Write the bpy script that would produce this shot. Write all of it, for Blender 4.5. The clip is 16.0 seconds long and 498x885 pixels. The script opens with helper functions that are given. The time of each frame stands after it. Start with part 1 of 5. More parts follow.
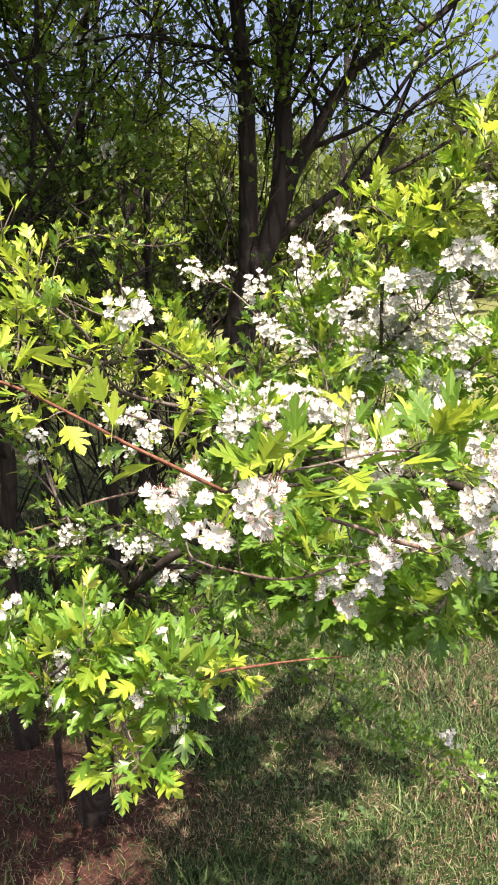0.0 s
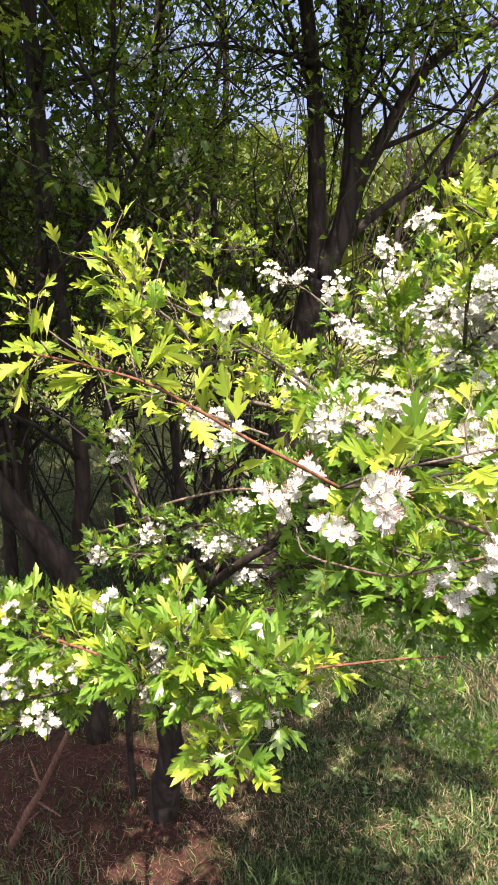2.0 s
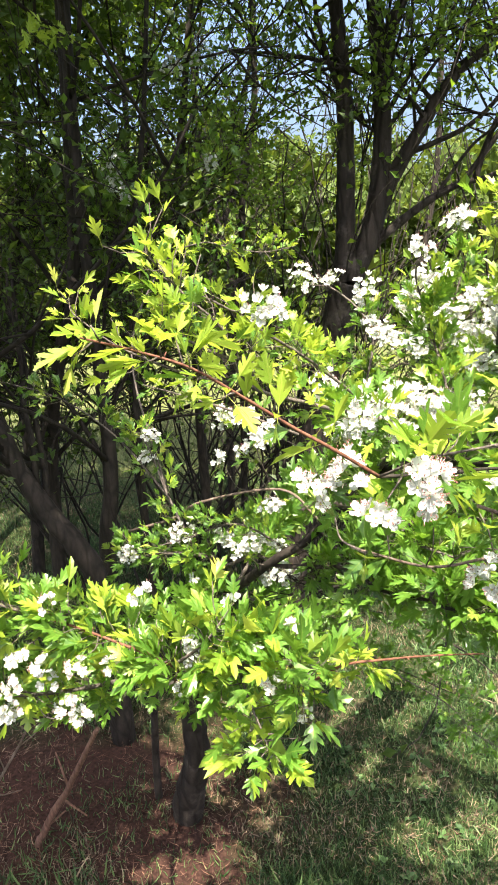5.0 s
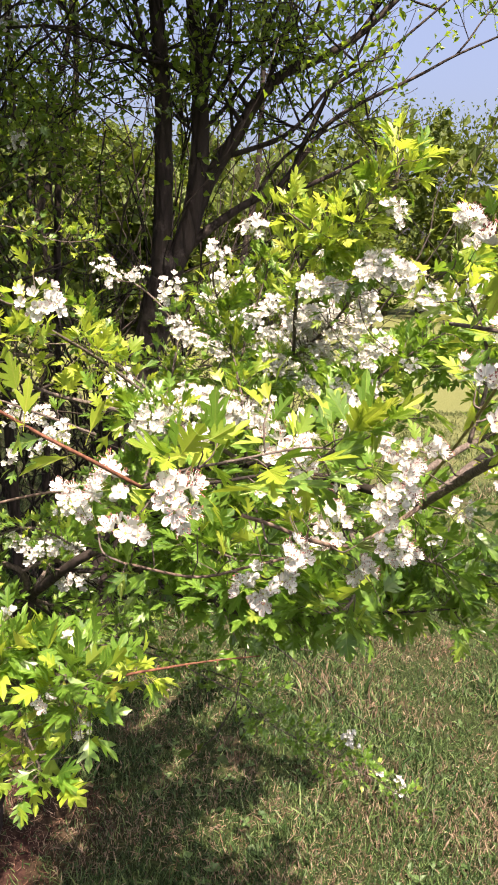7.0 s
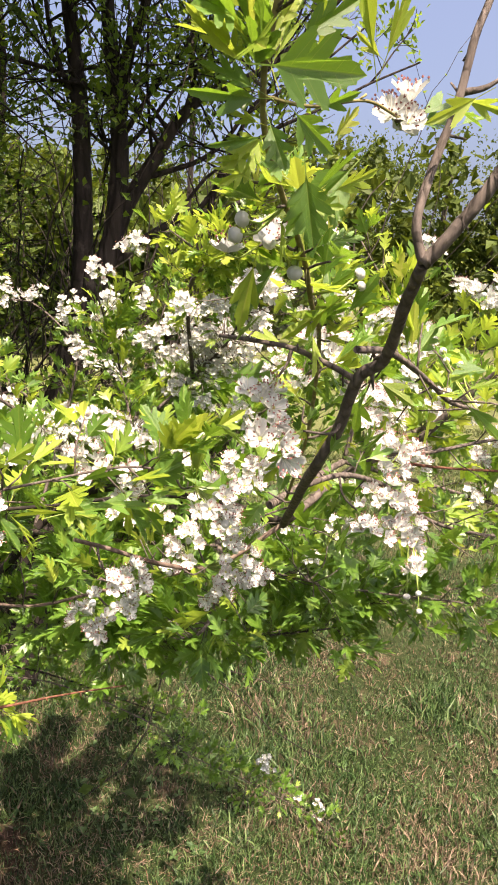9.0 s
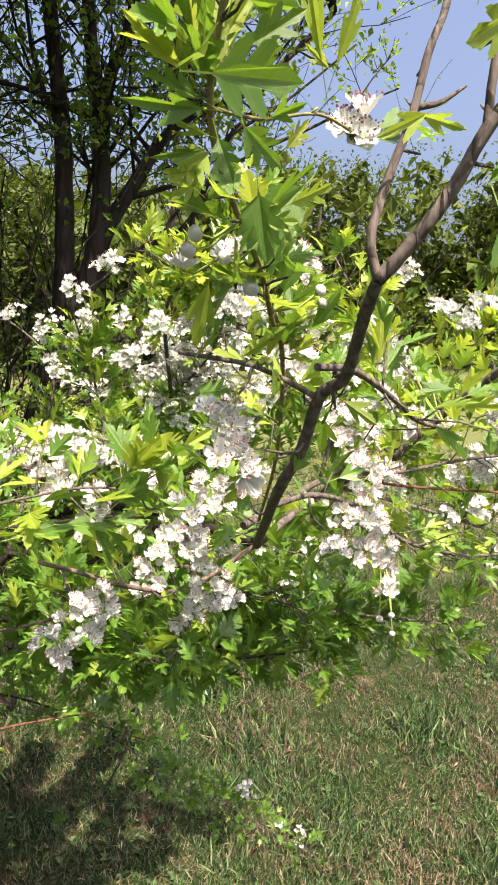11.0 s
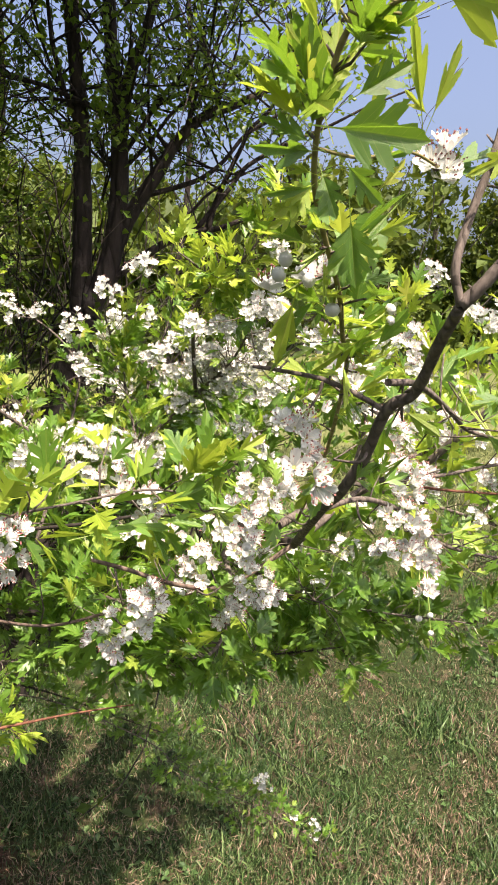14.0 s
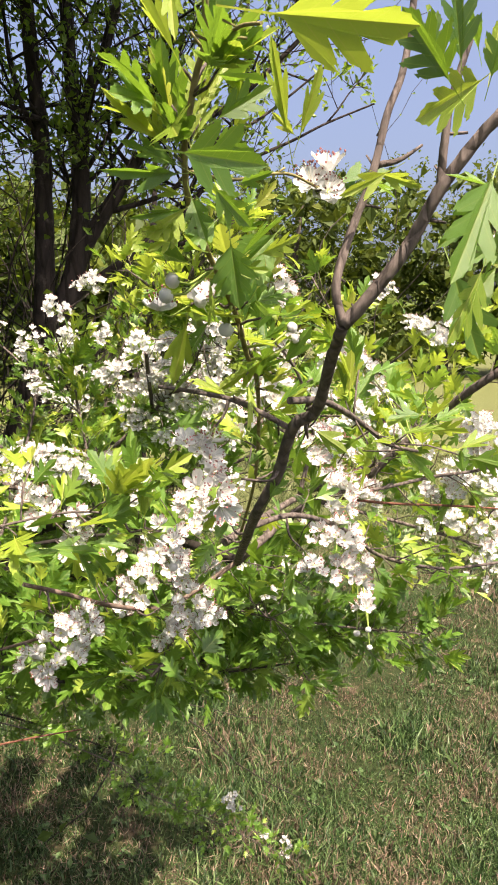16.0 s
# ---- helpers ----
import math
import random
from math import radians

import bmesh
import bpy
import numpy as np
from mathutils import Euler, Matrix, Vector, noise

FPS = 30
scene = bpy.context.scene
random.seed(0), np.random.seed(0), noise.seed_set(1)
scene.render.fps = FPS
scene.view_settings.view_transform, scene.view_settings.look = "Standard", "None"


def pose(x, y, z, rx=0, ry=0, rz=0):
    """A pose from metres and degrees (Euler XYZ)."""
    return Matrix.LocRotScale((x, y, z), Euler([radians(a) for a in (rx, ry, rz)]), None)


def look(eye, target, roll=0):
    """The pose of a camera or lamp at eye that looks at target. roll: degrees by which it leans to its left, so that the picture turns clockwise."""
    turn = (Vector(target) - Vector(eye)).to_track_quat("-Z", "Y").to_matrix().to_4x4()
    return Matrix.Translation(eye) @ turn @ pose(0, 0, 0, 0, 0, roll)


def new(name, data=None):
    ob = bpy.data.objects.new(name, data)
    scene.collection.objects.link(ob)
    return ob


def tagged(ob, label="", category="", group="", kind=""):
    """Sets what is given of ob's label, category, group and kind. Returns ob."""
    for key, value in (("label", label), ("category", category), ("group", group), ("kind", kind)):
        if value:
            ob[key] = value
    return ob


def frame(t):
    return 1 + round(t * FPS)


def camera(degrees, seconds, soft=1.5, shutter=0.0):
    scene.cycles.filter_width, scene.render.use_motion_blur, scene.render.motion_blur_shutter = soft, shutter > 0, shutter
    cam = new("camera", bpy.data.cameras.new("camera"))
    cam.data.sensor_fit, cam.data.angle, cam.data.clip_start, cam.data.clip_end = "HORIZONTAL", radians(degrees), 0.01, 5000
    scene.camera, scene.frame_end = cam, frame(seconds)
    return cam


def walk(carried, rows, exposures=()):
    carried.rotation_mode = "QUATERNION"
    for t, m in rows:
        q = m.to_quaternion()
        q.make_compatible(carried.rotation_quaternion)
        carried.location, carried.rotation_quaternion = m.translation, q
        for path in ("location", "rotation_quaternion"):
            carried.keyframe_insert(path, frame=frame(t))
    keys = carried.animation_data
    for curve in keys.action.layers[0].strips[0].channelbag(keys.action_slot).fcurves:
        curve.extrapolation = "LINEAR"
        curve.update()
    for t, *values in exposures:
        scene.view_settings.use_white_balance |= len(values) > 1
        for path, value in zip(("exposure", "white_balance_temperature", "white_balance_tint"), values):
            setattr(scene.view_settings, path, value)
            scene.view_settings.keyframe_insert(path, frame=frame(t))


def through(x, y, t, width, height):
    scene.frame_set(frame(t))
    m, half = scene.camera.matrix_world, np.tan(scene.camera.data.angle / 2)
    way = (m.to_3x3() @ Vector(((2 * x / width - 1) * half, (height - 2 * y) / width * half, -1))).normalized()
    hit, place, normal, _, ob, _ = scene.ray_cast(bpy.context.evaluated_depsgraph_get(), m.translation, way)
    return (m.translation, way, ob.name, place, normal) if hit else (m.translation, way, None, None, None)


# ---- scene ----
cam = camera(40.5, 16.0, soft=1.8)
PATH = [
    (0, (0.066, 0.009, 1.555), (0.049, 1.93, 0.999), -0.5),
    (0.5, (0.058, 0.013, 1.547), (0.007, 1.928, 0.974), -0.5),
    (1, (0.057, 0.01, 1.548), (-0.026, 1.927, 0.985), -1.0),
    (1.5, (0.044, 0.004, 1.551), (-0.101, 1.923, 1.006), -1.7),
    (2, (0.031, -0.001, 1.553), (-0.154, 1.915, 1.011), -1.7),
    (2.5, (0.034, -0.008, 1.549), (-0.231, 1.888, 0.97), -3.1),
    (3, (0.034, 0.001, 1.545), (-0.298, 1.887, 0.967), -3.9),
    (3.2, (0.028, 0.012, 1.555), (-0.303, 1.891, 0.955), -4.2),
    (5.3, (0.021, -0.015, 1.542), (-0.191, 1.906, 1.025), -0.6),
    (5.5, (0.028, -0.018, 1.543), (-0.14, 1.905, 1.021), 0.2),
    (6, (0.037, -0.015, 1.539), (0.012, 1.916, 1.016), 1.4),
    (6.5, (0.045, -0.004, 1.538), (0.204, 1.919, 1.009), 2.3),
    (7, (0.06, 0.009, 1.547), (0.315, 1.921, 1.02), 3.0),
    (7.5, (0.074, -0.006, 1.547), (0.435, 1.9, 1.059), 4.3),
    (8, (0.102, -0.001, 1.543), (0.486, 1.905, 1.074), 4.0),
    (8.5, (0.113, 0.001, 1.548), (0.506, 1.907, 1.086), 3.4),
    (9, (0.134, 0.011, 1.546), (0.54, 1.914, 1.086), 3.1),
    (9.5, (0.153, 0.024, 1.541), (0.582, 1.918, 1.059), 2.9),
    (9.7, (0.151, 0.024, 1.541), (0.58, 1.923, 1.08), 2.8),
    (11.8, (0.136, 0.011, 1.558), (0.591, 1.918, 1.162), 3.7),
    (12, (0.124, 0.011, 1.562), (0.549, 1.924, 1.161), 3.8),
    (12.5, (0.124, 0.009, 1.557), (0.521, 1.926, 1.151), 3.6),
    (13, (0.123, 0.011, 1.56), (0.563, 1.917, 1.147), 4.0),
    (13.5, (0.13, 0.01, 1.559), (0.558, 1.917, 1.134), 3.5),
    (14, (0.116, 0.008, 1.552), (0.548, 1.916, 1.136), 3.8),
    (14.5, (0.117, 0.006, 1.561), (0.548, 1.915, 1.15), 3.9),
    (15, (0.123, 0.006, 1.557), (0.589, 1.911, 1.166), 3.9),
    (15.5, (0.132, 0.005, 1.55), (0.62, 1.907, 1.172), 3.8),
    (16, (0.144, 0.004, 1.556), (0.643, 1.904, 1.182), 2.9),
]
EXPOSURES = [(0.0, 1.77, 7300, 21), (1.0, 1.78, 7400, 23), (3.2, 2.07, 7350, 21), (5.3, 2.17, 7050, 8), (6.0, 2.03, 7250, 13), (6.8, 1.76, 7650, 24), (8.5, 1.65, 7800, 25), (9.7, 1.53, 7500, 19), (12.0, 1.55, 7250, 18), (16.0, 1.52, 7450, 22)]
walk(cam, [(t, look(eye, target, roll)) for t, eye, target, roll in PATH], EXPOSURES)

# ---- daylight ----
SUN_AZ, SUN_EL = 162.0, 65.0          # degrees clockwise from +y, degrees above the horizon
sun_way = Vector((math.sin(radians(SUN_AZ)) * math.cos(radians(SUN_EL)),
                  math.cos(radians(SUN_AZ)) * math.cos(radians(SUN_EL)), math.sin(radians(SUN_EL))))
world = bpy.data.worlds.new("sky")
scene.world = world
world.use_nodes = True
wn = world.node_tree.nodes
sky = wn.new("ShaderNodeTexSky")
sky.sky_type, sky.sun_disc = "NISHITA", False
sky.sun_elevation, sky.sun_rotation = radians(SUN_EL), radians(SUN_AZ)
sky.air_density, sky.dust_density, sky.ozone_density = 0.9, 8.0, 6.0
wn["Background"].inputs["Strength"].default_value = 0.115
world.node_tree.links.new(sky.outputs[0], wn["Background"].inputs[0])
sun = new("sun", bpy.data.lights.new("sun", "SUN"))
sun.data.energy, sun.data.angle, sun.data.color = 5.0, radians(0.55), (1.0, 0.94, 0.84)
sun.matrix_world = look(sun_way * 30, (0, 0, 0))


# ---- materials ----
class Mat:
    """A small node builder."""
    def __init__(self, name):
        self.m = bpy.data.materials.new(name)
        self.m.use_nodes = True
        self.t = self.m.node_tree
        self.t.nodes.clear()
        self.out = self.t.nodes.new("ShaderNodeOutputMaterial")

    def n(self, kind, **kw):
        node = self.t.nodes.new("ShaderNode" + kind)
        for k, v in kw.items():
            setattr(node, k, v)
        return node

    def put(self, socket, value):
        if hasattr(value, "is_linked"):
            self.t.links.new(value, socket)
        elif isinstance(value, tuple) and len(value) == 3:
            socket.default_value = (*value, 1.0)
        else:
            socket.default_value = value

    def noise(self, scale, detail=4.0, rough=0.55, coord="Object"):
        c = self.n("TexCoord")
        t = self.n("TexNoise")
        self.put(t.inputs["Vector"], c.outputs[coord])
        self.put(t.inputs["Scale"], scale)
        self.put(t.inputs["Detail"], detail)
        self.put(t.inputs["Roughness"], rough)
        return t.outputs["Fac"]

    def ramp(self, fac, *stops):
        r = self.n("ValToRGB")
        self.put(r.inputs[0], fac)
        el = r.color_ramp.elements
        while len(el) < len(stops):
            el.new(0.5)
        for e, (p, c) in zip(el, stops):
            e.position, e.color = p, (*c, 1.0)
        return r.outputs[0]

    def mix(self, fac, a, b, mode="MIX"):
        x = self.n("Mix", data_type="RGBA", blend_type=mode)
        self.put(x.inputs[0], fac)
        self.put(x.inputs[6], a)
        self.put(x.inputs[7], b)
        return x.outputs[2]

    def math(self, op, a, b=0.0, c=0.0):
        x = self.n("Math", operation=op)
        for s, v in zip(x.inputs, (a, b, c)):
            self.put(s, v)
        return x.outputs[0]

    def rand(self):
        """A random number for each object and each loose piece of a mesh."""
        o, g = self.n("ObjectInfo"), self.n("NewGeometry")
        return self.math("FRACT", self.math("ADD", o.outputs["Random"], g.outputs["Random Per Island"]))

    def bump(self, height, strength, dist=0.002):
        b = self.n("Bump")
        self.put(b.inputs["Height"], height)
        self.put(b.inputs["Strength"], strength)
        self.put(b.inputs["Distance"], dist)
        return b.outputs[0]

    def surface(self, color, rough=0.6, normal=None, spec=0.4, through=0.0, through_color=None):
        p = self.n("BsdfPrincipled")
        self.put(p.inputs["Base Color"], color)
        self.put(p.inputs["Roughness"], rough)
        self.put(p.inputs["Specular IOR Level"], spec)
        if normal is not None:
            self.put(p.inputs["Normal"], normal)
        end = p.outputs[0]
        if through:
            tr, mx = self.n("BsdfTranslucent"), self.n("MixShader")
            self.put(tr.inputs[0], through_color if through_color is not None else color)
            if normal is not None:
                self.put(tr.inputs["Normal"], normal)
            self.put(mx.inputs[0], through)
            self.t.links.new(end, mx.inputs[1])
            self.t.links.new(tr.outputs[0], mx.inputs[2])
            end = mx.outputs[0]
        self.t.links.new(end, self.out.inputs[0])
        return self.m


def leaf_material(name, dark, mid, light, glow, rough=0.38, veins=True, through=0.45, spec=0.45):
    m = Mat(name)
    col = m.ramp(m.rand(), (0.0, dark), (0.45, mid), (0.85, mid), (1.0, light))
    blotch = m.noise(60.0, 3.0)
    col = m.mix(m.math("MULTIPLY", blotch, 0.22), col, dark)
    thr = m.mix(0.65, col, glow)
    nrm = None
    if veins:
        uv = m.n("UVMap")
        sep = m.n("SeparateXYZ")
        m.put(sep.inputs[0], uv.outputs[0])
        across = m.math("ABSOLUTE", m.math("SUBTRACT", sep.outputs[0], 0.5))
        rib = m.math("LESS_THAN", across, 0.014)
        lateral = m.math("GREATER_THAN", m.math("SINE", m.math("MULTIPLY", m.math("SUBTRACT", sep.outputs[1], m.math("MULTIPLY", across, 0.95)), 40.0)), 0.975)
        vein = m.math("MAXIMUM", rib, lateral)
        col = m.mix(m.math("MULTIPLY", vein, 0.45), col, light)
        thr = m.mix(m.math("MULTIPLY", vein, 0.16), thr, dark)
        nrm = m.bump(m.math("SUBTRACT", m.noise(220.0, 2.0), m.math("MULTIPLY", vein, 0.7)), 0.35, 0.0005)
        rough = m.math("ADD", rough - 0.10, m.math("MULTIPLY", m.noise(90.0, 3.0), 0.25))
    return m.surface(col, rough, nrm, spec, through, thr)


LEAF = leaf_material("hawthorn_leaf", (0.030, 0.088, 0.013), (0.084, 0.186, 0.023), (0.22, 0.30, 0.05), (0.28, 0.50, 0.035), 0.34, True, 0.36, 0.55)
LEAF_YOUNG = leaf_material("young_leaf", (0.12, 0.22, 0.022), (0.24, 0.34, 0.036), (0.42, 0.40, 0.09), (0.48, 0.61, 0.06))
# thicket leaf in two copies: shade put into the darker, sun into the lighter
LEAF_WOOD_SHADED = leaf_material("shaded_wood_leaf", (0.016, 0.034, 0.007), (0.033, 0.066, 0.012), (0.09, 0.13, 0.022), (0.15, 0.23, 0.018), 0.5, False, 0.38, 0.3)
LEAF_WOOD_LIT = leaf_material("lit_wood_leaf", (0.032, 0.072, 0.011), (0.080, 0.150, 0.020), (0.17, 0.24, 0.034), (0.34, 0.52, 0.035), 0.45, False, 0.42, 0.35)
LEAF_FAR = leaf_material("far_leaf", (0.026, 0.046, 0.009), (0.062, 0.096, 0.016), (0.13, 0.155, 0.028), (0.18, 0.24, 0.02), 0.6, False, 0.25, 0.2)


def petal_material():
    m = Mat("white_petal")
    col = m.ramp(m.rand(), (0.0, (0.505, 0.532, 0.508)), (0.6, (0.585, 0.615, 0.592)), (1.0, (0.545, 0.535, 0.515)))
    col = m.mix(m.math("MULTIPLY", m.noise(240.0, 2.0), 0.12), col, (0.60, 0.59, 0.53))
    return m.surface(col, 0.55, m.bump(m.noise(420.0, 3.0), 0.35, 0.0006), 0.25, 0.28, (0.68, 0.705, 0.665))


def plain(name, a, b, scale, rough=0.7, bump=0.3, dist=0.001, through=0.0, spec=0.3):
    m = Mat(name)
    f = m.noise(scale, 5.0)
    return m.surface(m.ramp(f, (0.3, a), (0.7, b)), rough, m.bump(f, bump, dist), spec, through)


PETAL = petal_material()
CENTRE = plain("flower_centre", (0.34, 0.40, 0.10), (0.46, 0.46, 0.16), 500.0)
STAMEN = plain("stamen", (0.74, 0.73, 0.66), (0.80, 0.78, 0.72), 300.0, through=0.2)
ANTHER = plain("anther", (0.36, 0.13, 0.12), (0.17, 0.07, 0.06), 400.0)
STALK = plain("green_stalk", (0.20, 0.32, 0.06), (0.30, 0.36, 0.10), 200.0, 0.5, through=0.15)


def bark_material(name, dark, light, scale, stretch, depth, lichen=None):
    m = Mat(name)
    c, mp = m.n("TexCoord"), m.n("Mapping")
    mp.inputs["Scale"].default_value = (1.0, 1.0, stretch)
    m.put(mp.inputs[0], c.outputs["Object"])
    t = m.n("TexNoise")
    m.put(t.inputs["Vector"], mp.outputs[0])
    m.put(t.inputs["Scale"], scale)
    m.put(t.inputs["Detail"], 6.0)
    m.put(t.inputs["Roughness"], 0.65)
    v = m.n("TexVoronoi", feature="DISTANCE_TO_EDGE")
    m.put(v.inputs["Vector"], mp.outputs[0])
    m.put(v.inputs["Scale"], scale * 0.7)
    crack = m.math("MINIMUM", m.math("MULTIPLY", v.outputs["Distance"], 5.0), 1.0)
    col = m.ramp(t.outputs["Fac"], (0.30, dark), (0.72, light))
    col = m.mix(m.math("MULTIPLY", m.math("SUBTRACT", 1.0, crack), 0.55), col, tuple(k * 0.5 for k in dark))
    if lichen:
        patch = m.ramp(m.noise(scale * 0.22, 5.0, 0.7), (0.56, (0, 0, 0)), (0.66, (1, 1, 1)))
        col = m.mix(m.math("MULTIPLY", patch, 0.55), col, lichen)
    h = m.math("ADD", m.math("MULTIPLY", t.outputs["Fac"], 0.6), m.math("MULTIPLY", crack, 0.5))
    return m.surface(col, 0.85, m.bump(h, 0.9, depth), 0.2)


TWIG = bark_material("grey_brown_bark", (0.060, 0.050, 0.043), (0.165, 0.137, 0.117), 260.0, 0.35, 0.0014)
TWIG_RED = bark_material("red_twig_bark", (0.09, 0.036, 0.024), (0.20, 0.092, 0.056), 260.0, 0.35, 0.0004)
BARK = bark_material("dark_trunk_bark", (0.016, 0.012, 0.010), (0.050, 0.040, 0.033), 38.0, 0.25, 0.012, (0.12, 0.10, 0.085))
# near-black bark for stems in shade: the shade is put into its colour
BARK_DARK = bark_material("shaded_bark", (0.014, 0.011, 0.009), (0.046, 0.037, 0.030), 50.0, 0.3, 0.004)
DEADWOOD = bark_material("dead_wood", (0.075, 0.052, 0.040), (0.19, 0.145, 0.115), 120.0, 0.2, 0.0015)
STICK = bark_material("stick_bark", (0.080, 0.042, 0.030), (0.22, 0.125, 0.09), 120.0, 0.2, 0.0015)
GREEN_TWIG = bark_material("green_twig_bark", (0.13, 0.12, 0.045), (0.26, 0.23, 0.10), 260.0, 0.35, 0.0005)


def ground_material():
    m = Mat("meadow_ground")
    big, mid, fine = m.noise(1.3, 4.0), m.noise(8.0, 5.0, 0.65), m.noise(90.0, 6.0, 0.7)
    soil = m.ramp(fine, (0.3, (0.013, 0.007, 0.0055)), (0.7, (0.062, 0.031, 0.024)))
    straw = m.ramp(fine, (0.3, (0.065, 0.042, 0.028)), (0.7, (0.22, 0.150, 0.105)))
    green = m.ramp(fine, (0.3, (0.008, 0.014, 0.005)), (0.7, (0.034, 0.048, 0.016)))
    col = m.mix(m.ramp(mid, (0.55, (0, 0, 0)), (0.68, (0.55, 0.55, 0.55))), green, straw)
    col = m.mix(m.ramp(big, (0.60, (0, 0, 0)), (0.72, (0.5, 0.5, 0.5))), col, soil)
    # bare earth round the foot of the shrub
    c, sub, ln = m.n("TexCoord"), m.n("VectorMath", operation="DISTANCE"), m.noise(3.5, 4.0)
    m.put(sub.inputs[0], c.outputs["Object"])
    sub.inputs[1].default_value = (-0.75, 1.35, 0.0)
    near = m.math("ADD", sub.outputs["Value"], m.math("MULTIPLY", ln, 0.9))
    col = m.mix(m.ramp(m.math("MULTIPLY", near, 0.5), (0.48, (1, 1, 1)), (0.60, (0, 0, 0))), col, soil)
    # the open meadow further off is paler, blended in by y
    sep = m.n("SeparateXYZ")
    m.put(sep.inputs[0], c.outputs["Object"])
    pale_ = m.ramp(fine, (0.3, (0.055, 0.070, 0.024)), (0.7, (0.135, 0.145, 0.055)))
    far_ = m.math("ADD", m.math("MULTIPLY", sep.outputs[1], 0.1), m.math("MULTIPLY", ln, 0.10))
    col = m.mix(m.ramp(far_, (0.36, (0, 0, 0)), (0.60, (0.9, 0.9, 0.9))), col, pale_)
    return m.surface(col, 0.95, m.bump(fine, 0.8, 0.012), 0.1)


def blade_material():
    m = Mat("grass_blade")
    dry = m.ramp(m.noise(3.2, 6.0, 0.75), (0.47, (0, 0, 0)), (0.60, (1, 1, 1)))
    r = m.rand()
    green = m.ramp(r, (0.0, (0.008, 0.024, 0.006)), (0.55, (0.040, 0.090, 0.024)), (1.0, (0.130, 0.195, 0.07)))
    tan = m.ramp(r, (0.0, (0.068, 0.050, 0.033)), (0.6, (0.165, 0.122, 0.082)), (1.0, (0.32, 0.245, 0.17)))
    pick = m.math("GREATER_THAN", m.math("ADD", m.math("MULTIPLY", dry, 0.50), 0.04), m.math("FRACT", m.math("MULTIPLY", r, 7.31)))
    col = m.mix(pick, green, tan)
    c, sep = m.n("TexCoord"), m.n("SeparateXYZ")
    m.put(sep.inputs[0], c.outputs["Object"])
    # blades turn paler further off, blended in by y
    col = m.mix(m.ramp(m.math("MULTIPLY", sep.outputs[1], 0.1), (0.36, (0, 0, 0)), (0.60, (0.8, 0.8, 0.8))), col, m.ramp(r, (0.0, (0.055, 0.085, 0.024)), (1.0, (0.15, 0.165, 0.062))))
    return m.surface(col, 0.5, None, 0.35, 0.3)


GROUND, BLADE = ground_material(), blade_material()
WEED = leaf_material("weed_leaf", (0.035, 0.075, 0.025), (0.065, 0.125, 0.040), (0.10, 0.16, 0.06), (0.12, 0.20, 0.04), 0.5, False, 0.25, 0.3)
THATCH = plain("dry_thatch", (0.10, 0.070, 0.048), (0.30, 0.22, 0.155), 30.0, 0.9)
STRAW = plain("dry_litter", (0.070, 0.034, 0.024), (0.22, 0.12, 0.08), 60.0, 0.9)
FAR_TRUNK = bark_material("far_bark", (0.03, 0.025, 0.02), (0.09, 0.075, 0.06), 10.0, 0.3, 0.01)


# ---- mesh helpers ----
def part(name, bm, material, parent=None, label=""):
    """Links a bmesh, or a ready mesh, as one object under a thing or a part."""
    if isinstance(bm, bpy.types.Mesh):
        me = bm
    else:
        me = bpy.data.meshes.new(name)
        bm.to_mesh(me)
        bm.free()
    if material is not None and not me.materials:
        me.materials.append(material)
    ob = new(name, me)
    ob.parent = parent
    return tagged(ob, label)


def thing(name, label, category, group="", kind="", at=(0, 0, 0)):
    ob = new(name)
    ob.location = at
    ob.empty_display_size = 0.05
    return tagged(ob, label, category, group, kind)


def smooth_path(pts, steps=4):
    """A Catmull-Rom line through the points."""
    p = [Vector(q) for q in pts]
    p = [p[0] * 2 - p[1]] + p + [p[-1] * 2 - p[-2]]
    out = []
    for i in range(1, len(p) - 2):
        for k in range(steps):
            u = k / steps
            a, b, c, d = p[i - 1:i + 3]
            out.append(0.5 * (2 * b + (c - a) * u + (2 * a - 5 * b + 4 * c - d) * u * u + (3 * b - a - 3 * c + d) * u ** 3))
    return out + [p[-2]]


def tube(bm, pts, r0, r1, sides=7, rough=0.0, power=1.0):
    """A tapered round stem along a line, with swellings."""
    rings, n = [], len(pts)
    side = Vector((1, 0.13, 0.21)).normalized()
    for i, p in enumerate(pts):
        d = (pts[min(i + 1, n - 1)] - pts[max(i - 1, 0)]).normalized()
        a = (side - d * side.dot(d)).normalized()
        b = d.cross(a)
        side = a
        u = (i / (n - 1)) ** power
        r = r0 + (r1 - r0) * u
        ring = []
        for k in range(sides):
            th = 2 * math.pi * k / sides
            q = p + (a * math.cos(th) + b * math.sin(th)) * r
            if rough:
                w = noise.noise(q * (0.9 / max(r, 0.002))) * rough
                q = q + (q - p) * w
            ring.append(bm.verts.new(q))
        rings.append(ring)
    for lo, hi in zip(rings, rings[1:]):
        for k in range(sides):
            f = bm.faces.new((lo[k], lo[(k + 1) % sides], hi[(k + 1) % sides], hi[k]))
            f.smooth = True
    bm.faces.new(rings[-1])
    bm.faces.new(rings[0][::-1])
    return bm


